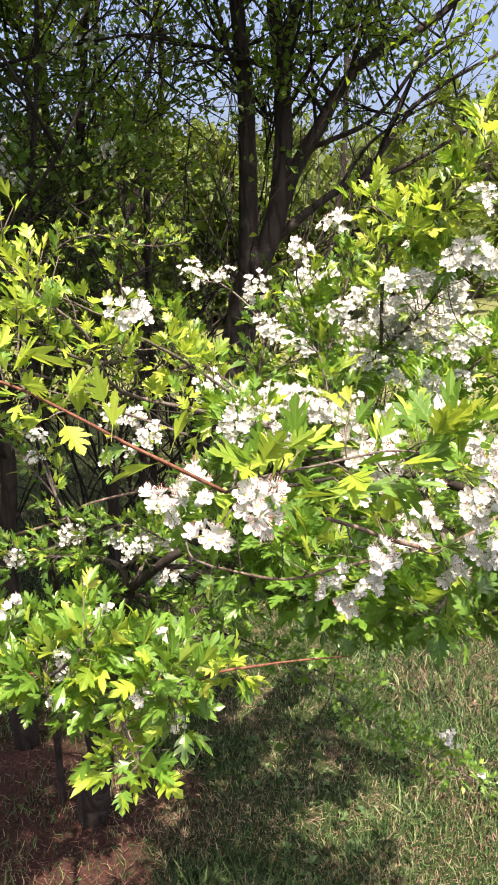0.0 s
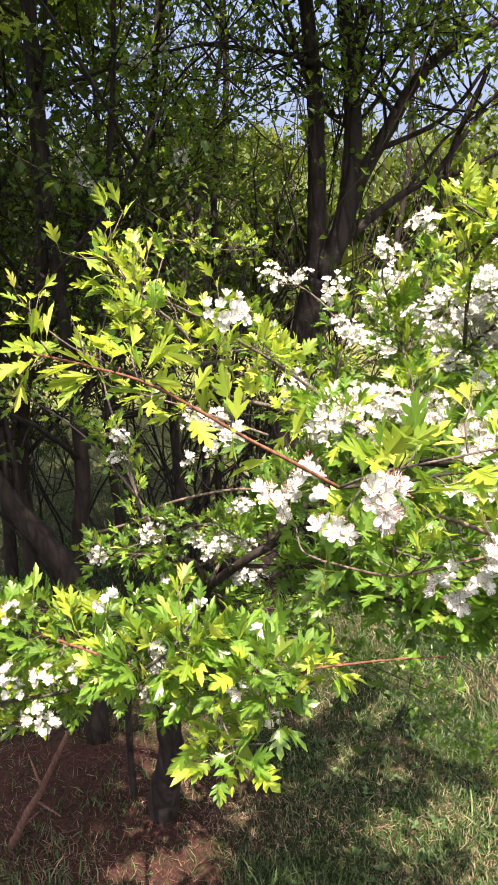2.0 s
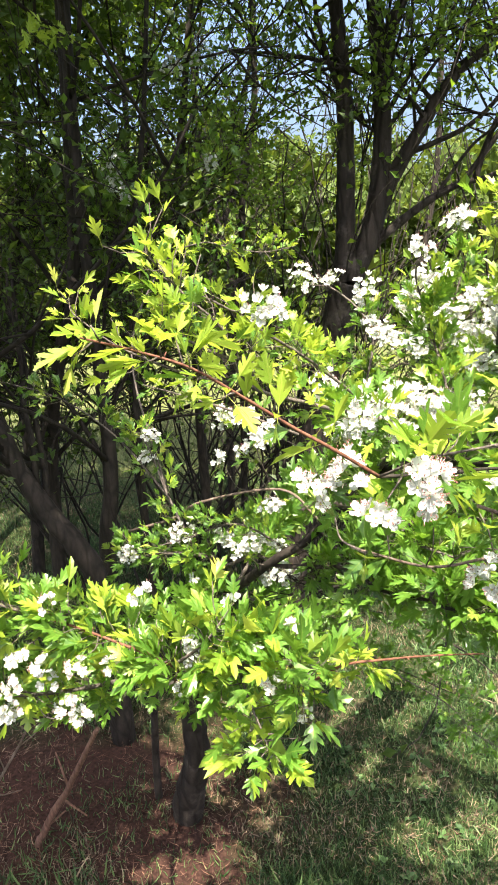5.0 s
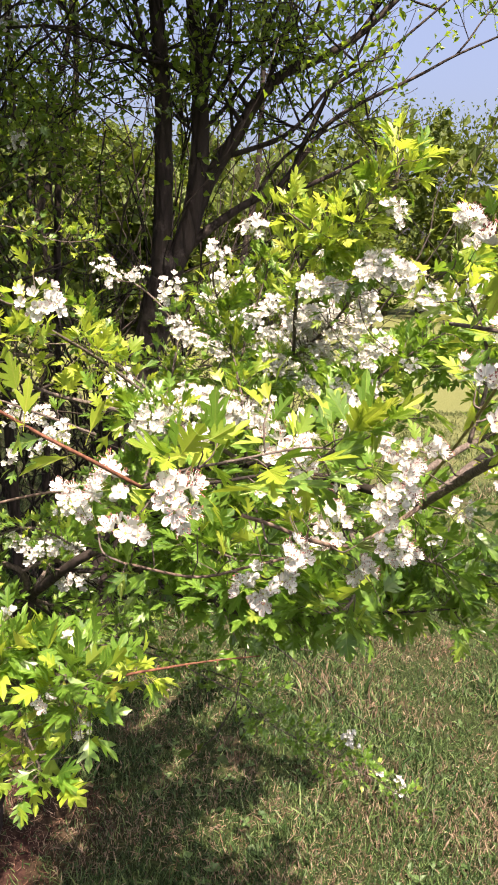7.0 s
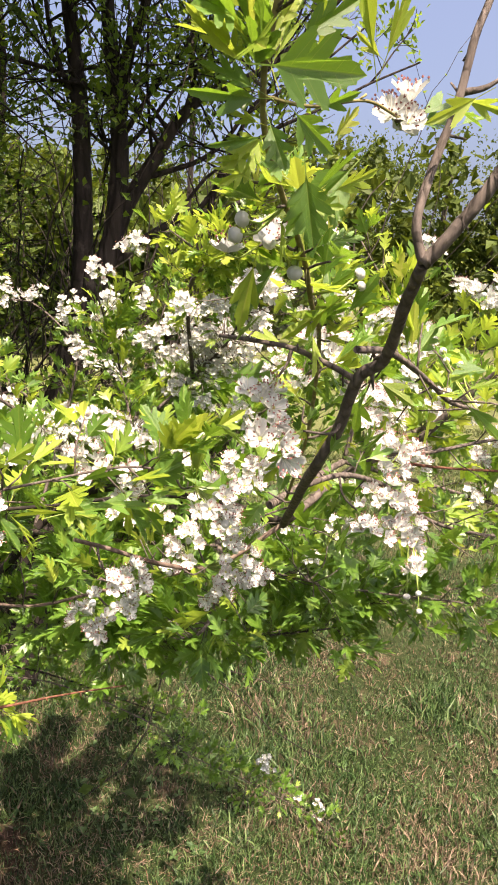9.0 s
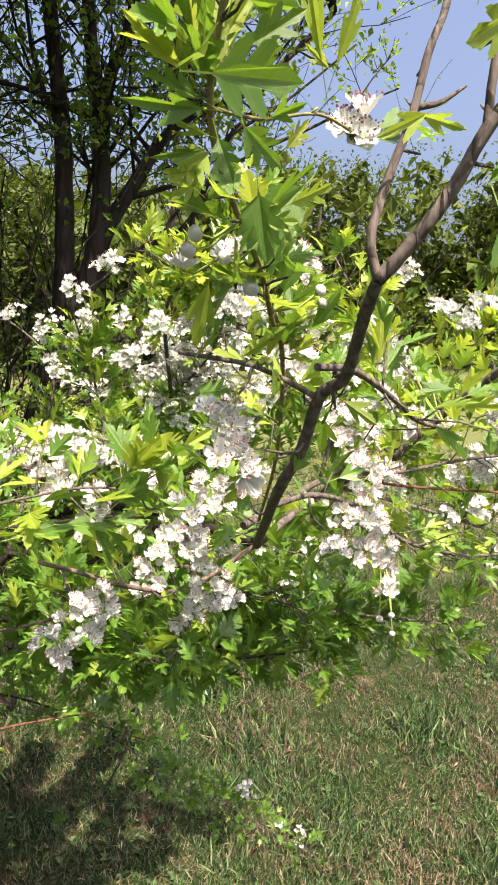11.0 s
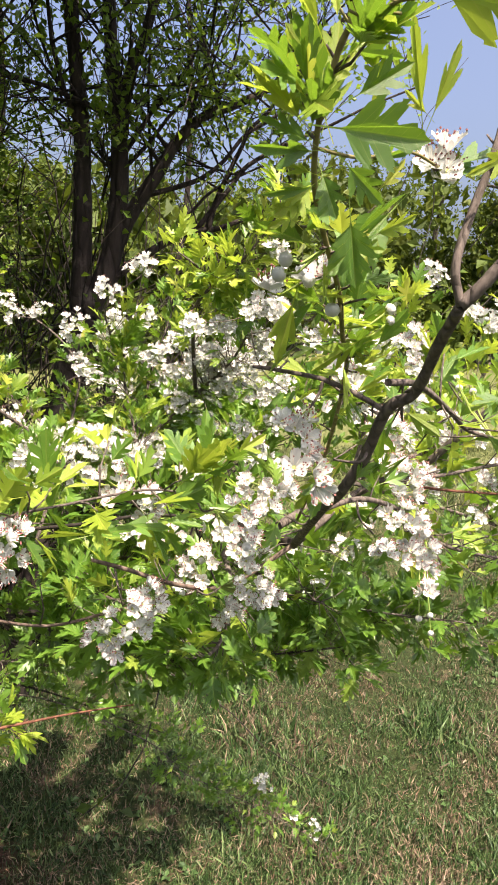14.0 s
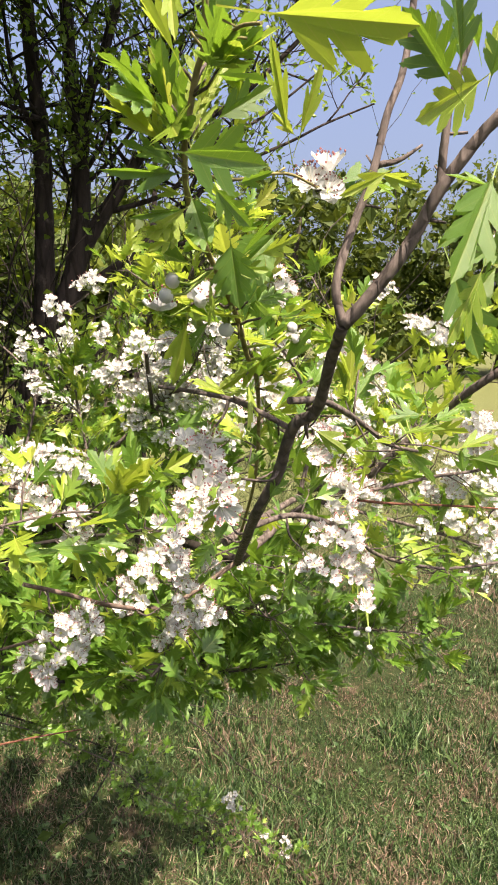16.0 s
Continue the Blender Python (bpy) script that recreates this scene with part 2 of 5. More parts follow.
def leaf_template(kind, width, fold, curl, seed, fine=True):
    """A hawthorn leaf with forward-pointing lobes, base at 0, tip at y = 1, with stalk; vertices, faces, uv."""
    rnd = random.Random(seed)
    half = [(0.03, 0.09)]
    for reach, tip, sx, sy in kind:
        reach, sx = reach * width * rnd.uniform(0.92, 1.08), sx * width
        px, py = half[-1]
        out = [(px + (reach - px) * u + bulge * width, py + (tip - py) * u - bulge * 0.4) for u, bulge in ((0.35, 0.05), (0.62, 0.09), (0.80, 0.05), (0.83, 0.09))]
        back_ = [(reach + (sx - reach) * u, tip + (sy - tip) * u + lift_) for u, lift_ in ((0.20, -0.012), (0.25, 0.020), (0.60, 0.010))]
        half += out + [(reach, tip)] + back_ + [(sx, sy)] if fine else [out[1], (reach, tip), (sx, sy)]
    last = half[-1][1]
    half += [(0.34 * width, last + 0.45 * (1 - last)), (0.36 * width, last + 0.58 * (1 - last)), (0.26 * width, last + 0.62 * (1 - last)), (0.22 * width, last + 0.80 * (1 - last)), (0.13 * width, last + 0.82 * (1 - last))] if fine else [(0.34 * width, last + 0.55 * (1 - last))]
    verts, uvs, faces = [], [], []

    def add(x, y):
        z = fold * abs(x) * (1 - 0.6 * abs(x)) - curl * (y - 0.3) ** 2 + (0.25 if seed % 2 else -0.25) * x * (y - 0.4)
        if fine:
            z = fold * abs(x) - curl * 0.35 * (y - 0.3) ** 2
        verts.append((x, y, z))
        uvs.append((0.5 + x, y))
        return len(verts) - 1
    base, tip_ = add(0, 0), add(0, 1.0)
    n = len(half)
    spine = []
    for x, y in half:
        spine.append(max(y - 0.75 * x, (spine[-1] if spine else 0.05) + 0.004))
    mids = [] if fine else [add(0, min(0.985, y)) for y in spine]
    for sgn in (1, -1):
        ring = [add(sgn * x, y + rnd.uniform(-0.006, 0.006)) for x, y in half]
        if fine:
            faces.append(((base,) + tuple(ring) + (tip_,))[::sgn])
            continue
        tri = [(base, ring[0], mids[0])]
        tri += [(mids[k], ring[k], ring[k + 1], mids[k + 1]) for k in range(n - 1)]
        tri += [(mids[-1], ring[-1], tip_)]
        faces += [q if sgn > 0 else q[::-1] for q in tri]
    k = len(verts)
    for x, y, z in ((-0.010, 0.05, 0), (0.010, 0.05, 0), (0.008, -0.38, -0.05), (-0.008, -0.38, -0.05)):
        verts.append((x, y, z))
        uvs.append((0.5, 0.0))
    faces.append((k, k + 1, k + 2, k + 3))
    return np.array(verts), faces, np.array(uvs)


def simple_leaf(seed):
    """A small leaf for the trees behind, folded along its rib."""
    rnd = random.Random(seed)
    w, k = rnd.uniform(0.28, 0.38), rnd.uniform(0.45, 0.6)
    v = [(0, 0, 0), (w, k, 0.14), (w * 0.35, 0.82, 0.0), (0, 1.0, -0.10), (-w * 0.35, 0.82, 0.0), (-w, k, 0.14)]
    f = [(0, 1, 2), (0, 2, 3), (0, 3, 4), (0, 4, 5)]
    return np.array(v, dtype=float), f, np.array([(0.5 + a, b) for a, b, c in v])


# lobes as reach, height of the tip, and place of the sinus
THREE = ((0.92, 0.49, 0.25, 0.385), (0.90, 0.74, 0.22, 0.60))
TWO = ((0.95, 0.64, 0.22, 0.46),)
FIVE = ((0.78, 0.38, 0.30, 0.31), (0.98, 0.60, 0.26, 0.48), (0.74, 0.80, 0.20, 0.68))
LONG = ((0.72, 0.66, 0.30, 0.54),)
KINDS = ((THREE, 0.36, 0.28, 0.20, 1), (FIVE, 0.42, 0.18, 0.35, 2), (TWO, 0.34, 0.35, 0.15, 3), (THREE, 0.40, 0.22, 0.30, 4), (LONG, 0.30, 0.45, 0.25, 5))
LEAVES, COARSE = [leaf_template(*q) for q in KINDS], [leaf_template(*q, False) for q in KINDS]
SMALL = [simple_leaf(11), simple_leaf(12), simple_leaf(13)]


def template_mesh(name, tpl, material):
    v, f, uv = tpl
    me = bpy.data.meshes.new(name)
    me.from_pydata([tuple(q) for q in v], [], f)
    lay = me.uv_layers.new(name="UVMap")
    for lp in me.loops:
        lay.data[lp.index].uv = uv[lp.vertex_index]
    me.materials.append(material)
    return me


def scatter(name, templates, mats, material, picks=None):
    """One mesh out of many small pieces laid by matrices (a list of 4 x 4)."""
    verts, faces, uvs, base = [], [], [], 0
    for i, m in enumerate(mats):
        v, f, uv = templates[picks[i] if picks is not None else i % len(templates)]
        a = np.array(m)
        verts.append(v @ a[:3, :3].T + a[:3, 3])
        faces.extend(tuple(k + base for k in q) for q in f)
        uvs.append(uv)
        base += len(v)
    me = bpy.data.meshes.new(name)
    if not mats:
        return me
    me.from_pydata(np.concatenate(verts).tolist(), [], faces)
    alluv = np.concatenate(uvs)
    lay = me.uv_layers.new(name="UVMap")
    idx = np.empty(len(me.loops), dtype=np.int32)
    me.loops.foreach_get("vertex_index", idx)
    lay.data.foreach_set("uv", alluv[idx].astype(np.float32).ravel())
    me.materials.append(material)
    return me


def leaf_pose(base, way, up, size, rnd=random, twist=25.0):
    """The matrix that lays a leaf at base along way, its face towards up."""
    y = Vector(way).normalized()
    z = Vector(up) - y * Vector(up).dot(y)
    z = z.normalized() if z.length > 1e-4 else y.orthogonal().normalized()
    x = y.cross(z)
    m = Matrix((x, y, z)).transposed().to_4x4()
    m = m @ Matrix.Rotation(radians(rnd.uniform(-twist, twist)), 4, "Y")
    return Matrix.Translation(base) @ m @ Matrix.Diagonal((size, size, size, 1.0))


def rand_dir(rnd=random):
    while True:
        v = Vector((rnd.uniform(-1, 1), rnd.uniform(-1, 1), rnd.uniform(-1, 1)))
        if 0.1 < v.length < 1:
            return v.normalized()


# ---- ground ----
def ground_height(x, y):
    return 0.018 * noise.noise(Vector((x * 1.3, y * 1.3, 0.0))) + 0.05 * noise.noise(Vector((x * 0.23, y * 0.23, 4.0)))


def build_ground():
    bm = bmesh.new()
    xs = [-600, -120, -30] + [-8 + 0.25 * i for i in range(65)] + [30, 120, 600]
    ys = [-600, -60, -8] + [-2 + 0.25 * i for i in range(53)] + [14, 20, 40, 120, 600]
    grid = [[bm.verts.new((x, y, ground_height(x, y) if abs(x) < 9 and -3 < y < 12 else 0.0)) for x in xs] for y in ys]
    for a, b in zip(grid, grid[1:]):
        for i in range(len(xs) - 1):
            bm.faces.new((a[i], a[i + 1], b[i + 1], b[i])).smooth = True
    ob = part("ground", bm, GROUND)
    tagged(ob, "sunlit meadow ground with dry and bare earth patches", "ground", kind="structure")


build_ground()


def blade_templates():
    out = []
    for bend, w in ((0.15, 0.035), (0.45, 0.03), (0.8, 0.028), (0.3, 0.05)):
        v = [(-w, 0, 0), (w, 0, 0), (-w * 0.8, bend * 0.25, 0.5), (w * 0.8, bend * 0.25, 0.5), (0, bend, 1.0 - bend * 0.35)]
        out.append((np.array(v, dtype=float), [(0, 1, 3, 2), (2, 3, 4)], np.zeros((5, 2))))
    return out


def bare(x, y):
    """How bare the earth is, 0 to 1, under and left of the shrub."""
    d = math.hypot(x + 0.75, y - 1.35) + 0.45 * noise.noise(Vector((x * 3.5, y * 3.5, 9.0)))
    return max(0.0, min(1.0, (0.95 - d) / 0.4))


def build_grass():
    rnd = random.Random(5)
    mats = []
    tufts = 0
    while tufts < 46000:
        y = 1.25 + 5.8 * rnd.random() ** 1.6
        x = rnd.uniform(-0.55 * y - 0.5, 0.95 * y + 0.5)
        if rnd.random() < bare(x, y) * 0.93:
            continue
        thick = noise.noise(Vector((x * 2.2, y * 2.2, 1.0))) + 0.6 * noise.noise(Vector((x * 6.5, y * 6.5, 3.0)))
        if rnd.random() > 0.80 + thick * 0.7:
            continue
        tufts += 1
        tall = rnd.uniform(0.014, 0.036) * (1.0 + 1.5 * max(0, thick)) * (1.0 + 0.05 * y)
        for k in range(rnd.randint(5, 10)):
            px, py = x + rnd.gauss(0, 0.022), y + rnd.gauss(0, 0.022)
            h = tall * rnd.uniform(0.5, 1.35)
            if rnd.random() < 0.02:
                h *= 1.5
            m = Matrix.Translation((px, py, ground_height(px, py) - 0.004)) @ Euler((rnd.gauss(0, 0.38), rnd.gauss(0, 0.38), rnd.uniform(0, 6.28))).to_matrix().to_4x4()
            w = max(0.8, 0.036 / h) * (1 + 0.12 * y)
            mats.append(m @ Matrix.Diagonal((h * w, h, h, 1)))
    t = blade_templates()
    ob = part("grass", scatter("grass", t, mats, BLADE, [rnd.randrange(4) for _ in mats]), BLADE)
    tagged(ob, "short green meadow grass mixed with dry straw", "grass", kind="stuff")


build_grass()


def build_thatch():
    rnd = random.Random(18)
    mats = []
    while len(mats) < 11000:
        y = 1.1 + 4.5 * rnd.random() ** 1.6
        x = rnd.uniform(-0.5 * y - 0.3, 0.95 * y + 0.3)
        if rnd.random() > 0.22 + 1.6 * noise.noise(Vector((x * 3.5, y * 3.5, 27.0))):
            continue
        h = rnd.uniform(0.014, 0.042)
        m = Matrix.Translation((x, y, ground_height(x, y) + rnd.uniform(0.001, 0.022))) @ Matrix.Rotation(rnd.uniform(0, 6.28), 4, "Z") @ Matrix.Rotation(radians(90) + rnd.gauss(0, 0.25), 4, "X")
        mats.append(m @ Matrix.Diagonal((h * 0.45, h, h, 1)))
    t = blade_templates()
    ob = part("dry_thatch", scatter("dry_thatch", t, mats, THATCH, [rnd.randrange(4) for _ in mats]), THATCH)
    tagged(ob, "matted tan dry grass lying between the tufts", "dry grass", kind="stuff")


build_thatch()


def build_weeds():
    """Small broad leaves among the grass."""
    rnd = random.Random(28)
    mats = []
    for k in range(520):
        y = 1.3 + 3.2 * rnd.random() ** 1.3
        x = rnd.uniform(-0.4 * y, 0.9 * y)
        if noise.noise(Vector((x * 2.0, y * 2.0, 41.0))) < -0.05 or bare(x, y) > 0.4:
            continue
        for i in range(rnd.randint(3, 6)):
            th = rnd.uniform(0, 6.28)
            w = Vector((math.cos(th), math.sin(th), rnd.uniform(0.15, 0.7)))
            mats.append(leaf_pose(Vector((x, y, ground_height(x, y) + 0.006)), w, (0, 0, 1), rnd.uniform(0.012, 0.028), rnd, 30))
    ob = part("weeds", scatter("weeds", SMALL, mats, WEED), WEED)
    tagged(ob, "low broad-leaved weeds scattered in the grass", "weeds", kind="stuff")


build_weeds()


def build_litter():
    rnd = random.Random(8)
    mats = []
    while len(mats) < 7000:
        y = 0.9 + 3.2 * rnd.random()
        x = rnd.uniform(-0.5 * y - 0.6, 0.8 * y)
        if rnd.random() > 0.22 + 0.7 * bare(x, y) + 0.4 * max(0, noise.noise(Vector((x * 3, y * 3, 7.0)))):
            continue
        h = rnd.uniform(0.010, 0.045)
        m = Matrix.Translation((x, y, ground_height(x, y) + rnd.uniform(0.002, 0.014))) @ Matrix.Rotation(rnd.uniform(0, 6.28), 4, "Z") @ Matrix.Rotation(radians(90) + rnd.gauss(0, 0.12), 4, "X")
        mats.append(m @ Matrix.Diagonal((h * 0.5, h, h, 1)))
    t = blade_templates()
    ob = part("dry_litter", scatter("dry_litter", t, mats, STRAW, [rnd.randrange(4) for _ in mats]), STRAW)
    tagged(ob, "dry reddish straw and leaf litter on the earth", "litter", kind="stuff")


build_litter()


# ---- trees and thicket behind ----
def grow(bm, start, way, length, radius, rnd, depth, tips, up=0.25, sides=5, wander=0.35):
    """A crooked limb with side limbs; collects places for leaves."""
    pts, p, d = [Vector(start)], Vector(start), Vector(way).normalized()
    n = max(4, int(length / 0.12))
    for i in range(n):
        d = (d + rand_dir(rnd) * wander * 0.5 + Vector((0, 0, up * 0.12))).normalized()
        p = p + d * length / n
        pts.append(p.copy())
        if depth <= 1 and i > 0:
            tips.append((p.copy(), d.copy()))
    tube(bm, pts, radius, max(0.0012, radius * 0.35), sides)
    if depth > 0:
        for k in range(rnd.randint(3, 5)):
            i = rnd.randint(max(1, n // 4), n - 1)
            dd = (pts[i + 1] - pts[i]).normalized()
            w = (dd * 0.7 + rand_dir(rnd) * 0.9 + Vector((0, 0, 0.15))).normalized()
            grow(bm, pts[i], w, length * rnd.uniform(0.45, 0.7), radius * rnd.uniform(0.4, 0.55), rnd, depth - 1, tips, up, max(3, sides - 1), wander)


def leaf_cloud(tips, rnd, per, size, spread):
    mats = []
    for p, d in tips:
        for k in range(per if isinstance(per, int) else (int(per) + (rnd.random() < per % 1))):
            q = p + rand_dir(rnd) * spread * rnd.random()
            w = (rand_dir(rnd) + d * 0.5 + Vector((0, 0, 0.1)))
            mats.append(leaf_pose(q, w, Vector((0, 0, 1)) + rand_dir(rnd) * 0.8, size * rnd.uniform(0.6, 1.25), rnd, 40))
    return mats


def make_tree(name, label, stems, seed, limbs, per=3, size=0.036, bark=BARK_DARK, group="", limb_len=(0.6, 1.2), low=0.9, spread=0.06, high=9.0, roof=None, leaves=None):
    """A tree: stems given as (points, foot radius, top radius); limbs grow from them."""
    rnd = random.Random(seed)
    root = stems[0][0][0]
    top = thing(name, label, "tree", group, at=root)
    off = Vector(root)
    tips = []
    for n_, (pts, r0, r1) in enumerate(stems):
        line = [q - off for q in smooth_path(pts, 5)]
        bm = bmesh.new()
        tube(bm, line, r0, r1, 10, 0.12)
        part("trunk" if n_ == 0 else "limb", bm, bark, top)
    for pts, r0, r1 in stems:
        line = [q - off for q in smooth_path(pts, 5)]
        cand = [i for i in range(1, len(line)) if low < line[i].z + off.z < high]
        for k in range(int(limbs * max(0.4, len(cand) / max(4, len(line))))):
            if not cand:
                break
            i = rnd.choice(cand)
            u = i / len(line)
            w = rand_dir(rnd)
            w.z = abs(w.z) * 0.8 + 0.1
            bm = bmesh.new()
            grow(bm, line[i], w, rnd.uniform(*limb_len), max(0.004, (r0 + (r1 - r0) * u) * 0.38), rnd, 2, tips)
            part("branch", bm, bark, top)
        for i in cand[-3:]:
            tips.append((line[i], Vector((0, 0, 1))))
    mats = leaf_cloud(tips, rnd, per, size, spread)
    # added leaf lumps, mostly out of view, that hold back sun and sky
    for roof_centre, roof_reach, count, *loose in roof or ():
        centre, reach = Vector(roof_centre) - off, Vector(roof_reach)
        loose, leaf_size = (loose + [0.32, 0.055][len(loose):])
        stem_top = Vector(max((q for line_pts, *_ in stems for q in line_pts), key=lambda q: q[2])) - off
        lumps = []
        for k in range(count):
            d = rand_dir(rnd) * rnd.random() ** 0.5
            q = centre + Vector((d.x * reach.x, d.y * reach.y, d.z * reach.z))
            lumps.append(q)
            if k % 3 == 0:
                bm = bmesh.new()
                tube(bm, [stem_top, stem_top.lerp(q, 0.5) + Vector((0, 0, 0.15)), q], 0.012, 0.003, 5)
                part("branch", bm, bark, top)
        for q in lumps:
            for k in range(60):
                mats.append(leaf_pose(q + rand_dir(rnd) * loose * rnd.random() ** 0.6, rand_dir(rnd), Vector((0, 0, 1)) + rand_dir(rnd) * 0.7, leaf_size * rnd.uniform(1.0, 1.65), rnd, 40))
    leaves = leaves or LEAF_WOOD_SHADED
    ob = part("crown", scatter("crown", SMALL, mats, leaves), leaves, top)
    tagged(ob, kind="stuff")
    return top, tips


def up_stem(x, y, lean=(0, 0), height=4.5, wob=0.12, seed=0):
    rnd = random.Random(seed)
    return [(x + lean[0] * u * height + rnd.uniform(-wob, wob) * u * 1.5, y + lean[1] * u * height + rnd.uniform(-wob, wob) * u, -0.03 + u * height)
            for u in (0, 0.15, 0.32, 0.5, 0.7, 0.85, 1.0)]


# the forked tree with the long limb
fork_trunk = ([(-0.2, 2.42, -0.03), (-0.13, 2.4, 0.5), (-0.04, 2.36, 1.05), (0.018, 2.34, 1.276), (0.039, 2.32, 1.383), (0.064, 2.3, 1.467)], 0.062, 0.053)
fork_left = ([(0.052, 2.3, 1.467), (0.046, 2.3, 1.521), (0.05, 2.3, 1.61), (0.051, 2.3, 1.731), (0.048, 2.3, 1.865), (0.045, 2.3, 2.011), (0.033, 2.3, 2.135), (0.016, 2.3, 2.285), (0, 2.3, 2.458)], 0.036, 0.020)
fork_middle = ([(0.067, 2.3, 1.468), (0.089, 2.3, 1.519), (0.124, 2.3, 1.595), (0.15, 2.3, 1.701), (0.159, 2.3, 1.821), (0.162, 2.3, 1.936), (0.155, 2.3, 2.04), (0.14, 2.3, 2.157), (0.126, 2.3, 2.292), (0.112, 2.3, 2.465)], 0.041, 0.018)
fork_middle_top = ([(0.161, 2.3, 2.001), (0.169, 2.3, 2.081), (0.176, 2.3, 2.167), (0.194, 2.3, 2.229), (0.222, 2.3, 2.298), (0.265, 2.3, 2.461)], 0.023, 0.014)
fork_long_limb = ([(0.144, 2.3, 1.663), (0.164, 2.3, 1.71), (0.191, 2.3, 1.775), (0.235, 2.3, 1.849), (0.282, 2.3, 1.926), (0.324, 2.3, 2.002), (0.366, 2.3, 2.055), (0.424, 2.3, 2.108), (0.527, 2.3, 2.156), (0.628, 2.3, 2.216), (0.725, 2.3, 2.307), (0.881, 2.3, 2.473)], 0.029, 0.007)
fork_low_limb = ([(0.089, 2.3, 1.501), (0.125, 2.3, 1.56), (0.169, 2.3, 1.606), (0.241, 2.3, 1.662), (0.331, 2.3, 1.723), (0.412, 2.3, 1.758), (0.485, 2.3, 1.771), (0.592, 2.3, 1.821), (0.733, 2.3, 1.899)], 0.019, 0.005)
fork_side_limb = ([(0.242, 2.3, 1.851), (0.331, 2.3, 1.882), (0.419, 2.3, 1.92), (0.488, 2.3, 1.978), (0.553, 2.3, 2.062), (0.637, 2.3, 2.123), (0.738, 2.3, 2.192), (0.836, 2.3, 2.275), (0.964, 2.3, 2.39)], 0.009, 0.003)
fork_riser = ([(0.448, 2.3, 1.764), (0.474, 2.3, 1.861), (0.516, 2.3, 1.963), (0.547, 2.3, 2.03), (0.572, 2.3, 2.087), (0.634, 2.3, 2.154), (0.677, 2.3, 2.265), (0.687, 2.3, 2.417)], 0.010, 0.003)
fork_outer = ([(0.411, 2.3, 1.761), (0.512, 2.3, 1.896), (0.561, 2.3, 1.965), (0.647, 2.3, 2.027), (0.75, 2.3, 2.081), (0.854, 2.3, 2.135), (0.959, 2.3, 2.196), (1.126, 2.3, 2.277)], 0.009, 0.003)
fork_rod_a = ([(0.17, 2.3, 1.961), (0.236, 2.3, 2.069), (0.298, 2.3, 2.166), (0.355, 2.3, 2.231), (0.393, 2.3, 2.309), (0.42, 2.3, 2.414)], 0.008, 0.003)
fork_rod_b = ([(0.265, 2.3, 1.896), (0.253, 2.3, 2.006), (0.243, 2.3, 2.147), (0.243, 2.3, 2.299), (0.234, 2.3, 2.416)], 0.006, 0.003)
fork_rod_c = ([(0.168, 2.3, 1.92), (0.246, 2.3, 2.005), (0.319, 2.3, 2.105), (0.385, 2.3, 2.171), (0.445, 2.3, 2.312), (0.471, 2.3, 2.417)], 0.007, 0.003)
fork_rod_d = ([(0.452, 2.3, 2.125), (0.486, 2.3, 2.223), (0.514, 2.3, 2.316), (0.522, 2.3, 2.421)], 0.006, 0.003)
fork_rod_e = ([(0.044, 2.3, 1.995), (0.002, 2.3, 2.103), (-0.047, 2.3, 2.192), (-0.081, 2.3, 2.279), (-0.114, 2.3, 2.393)], 0.007, 0.003)
fork_rod_f = ([(0.152, 2.3, 1.911), (0.105, 2.3, 1.942), (0.06, 2.3, 1.98), (-0.011, 2.3, 2.055), (-0.08, 2.3, 2.098)], 0.006, 0.003)
fork_rod_g = ([(0.628, 2.3, 2.216), (0.682, 2.3, 2.296), (0.73, 2.3, 2.419)], 0.006, 0.003)
fork_rod_h = ([(0.357, 2.3, 2.047), (0.408, 2.3, 2.219), (0.428, 2.3, 2.311), (0.436, 2.3, 2.429)], 0.006, 0.003)
fork_rod_i = ([(0.331, 2.3, 1.723), (0.407, 2.3, 1.832), (0.458, 2.3, 1.885), (0.545, 2.3, 1.939), (0.632, 2.3, 1.985)], 0.006, 0.003)
make_tree("forked_tree", "dark forked tree with a long slanting limb and fresh leaves",
          [fork_trunk, fork_left, fork_middle, fork_middle_top, fork_long_limb, fork_low_limb, fork_side_limb, fork_riser, fork_outer, fork_rod_a, fork_rod_b, fork_rod_c, fork_rod_d, fork_rod_e, fork_rod_f, fork_rod_g, fork_rod_h, fork_rod_i],
          21, 4, per=2.1, size=0.026, bark=BARK, limb_len=(0.25, 0.55), low=1.85, spread=0.05,
          # unseen crown lumps overhead, added to keep trunk and limbs in shade
          roof=[((0.0, 1.7, 3.2), (0.40, 0.5, 0.4), 10), ((0.42, 1.70, 3.25), (0.42, 0.30, 0.3), 17)], leaves=LEAF_WOOD_LIT)

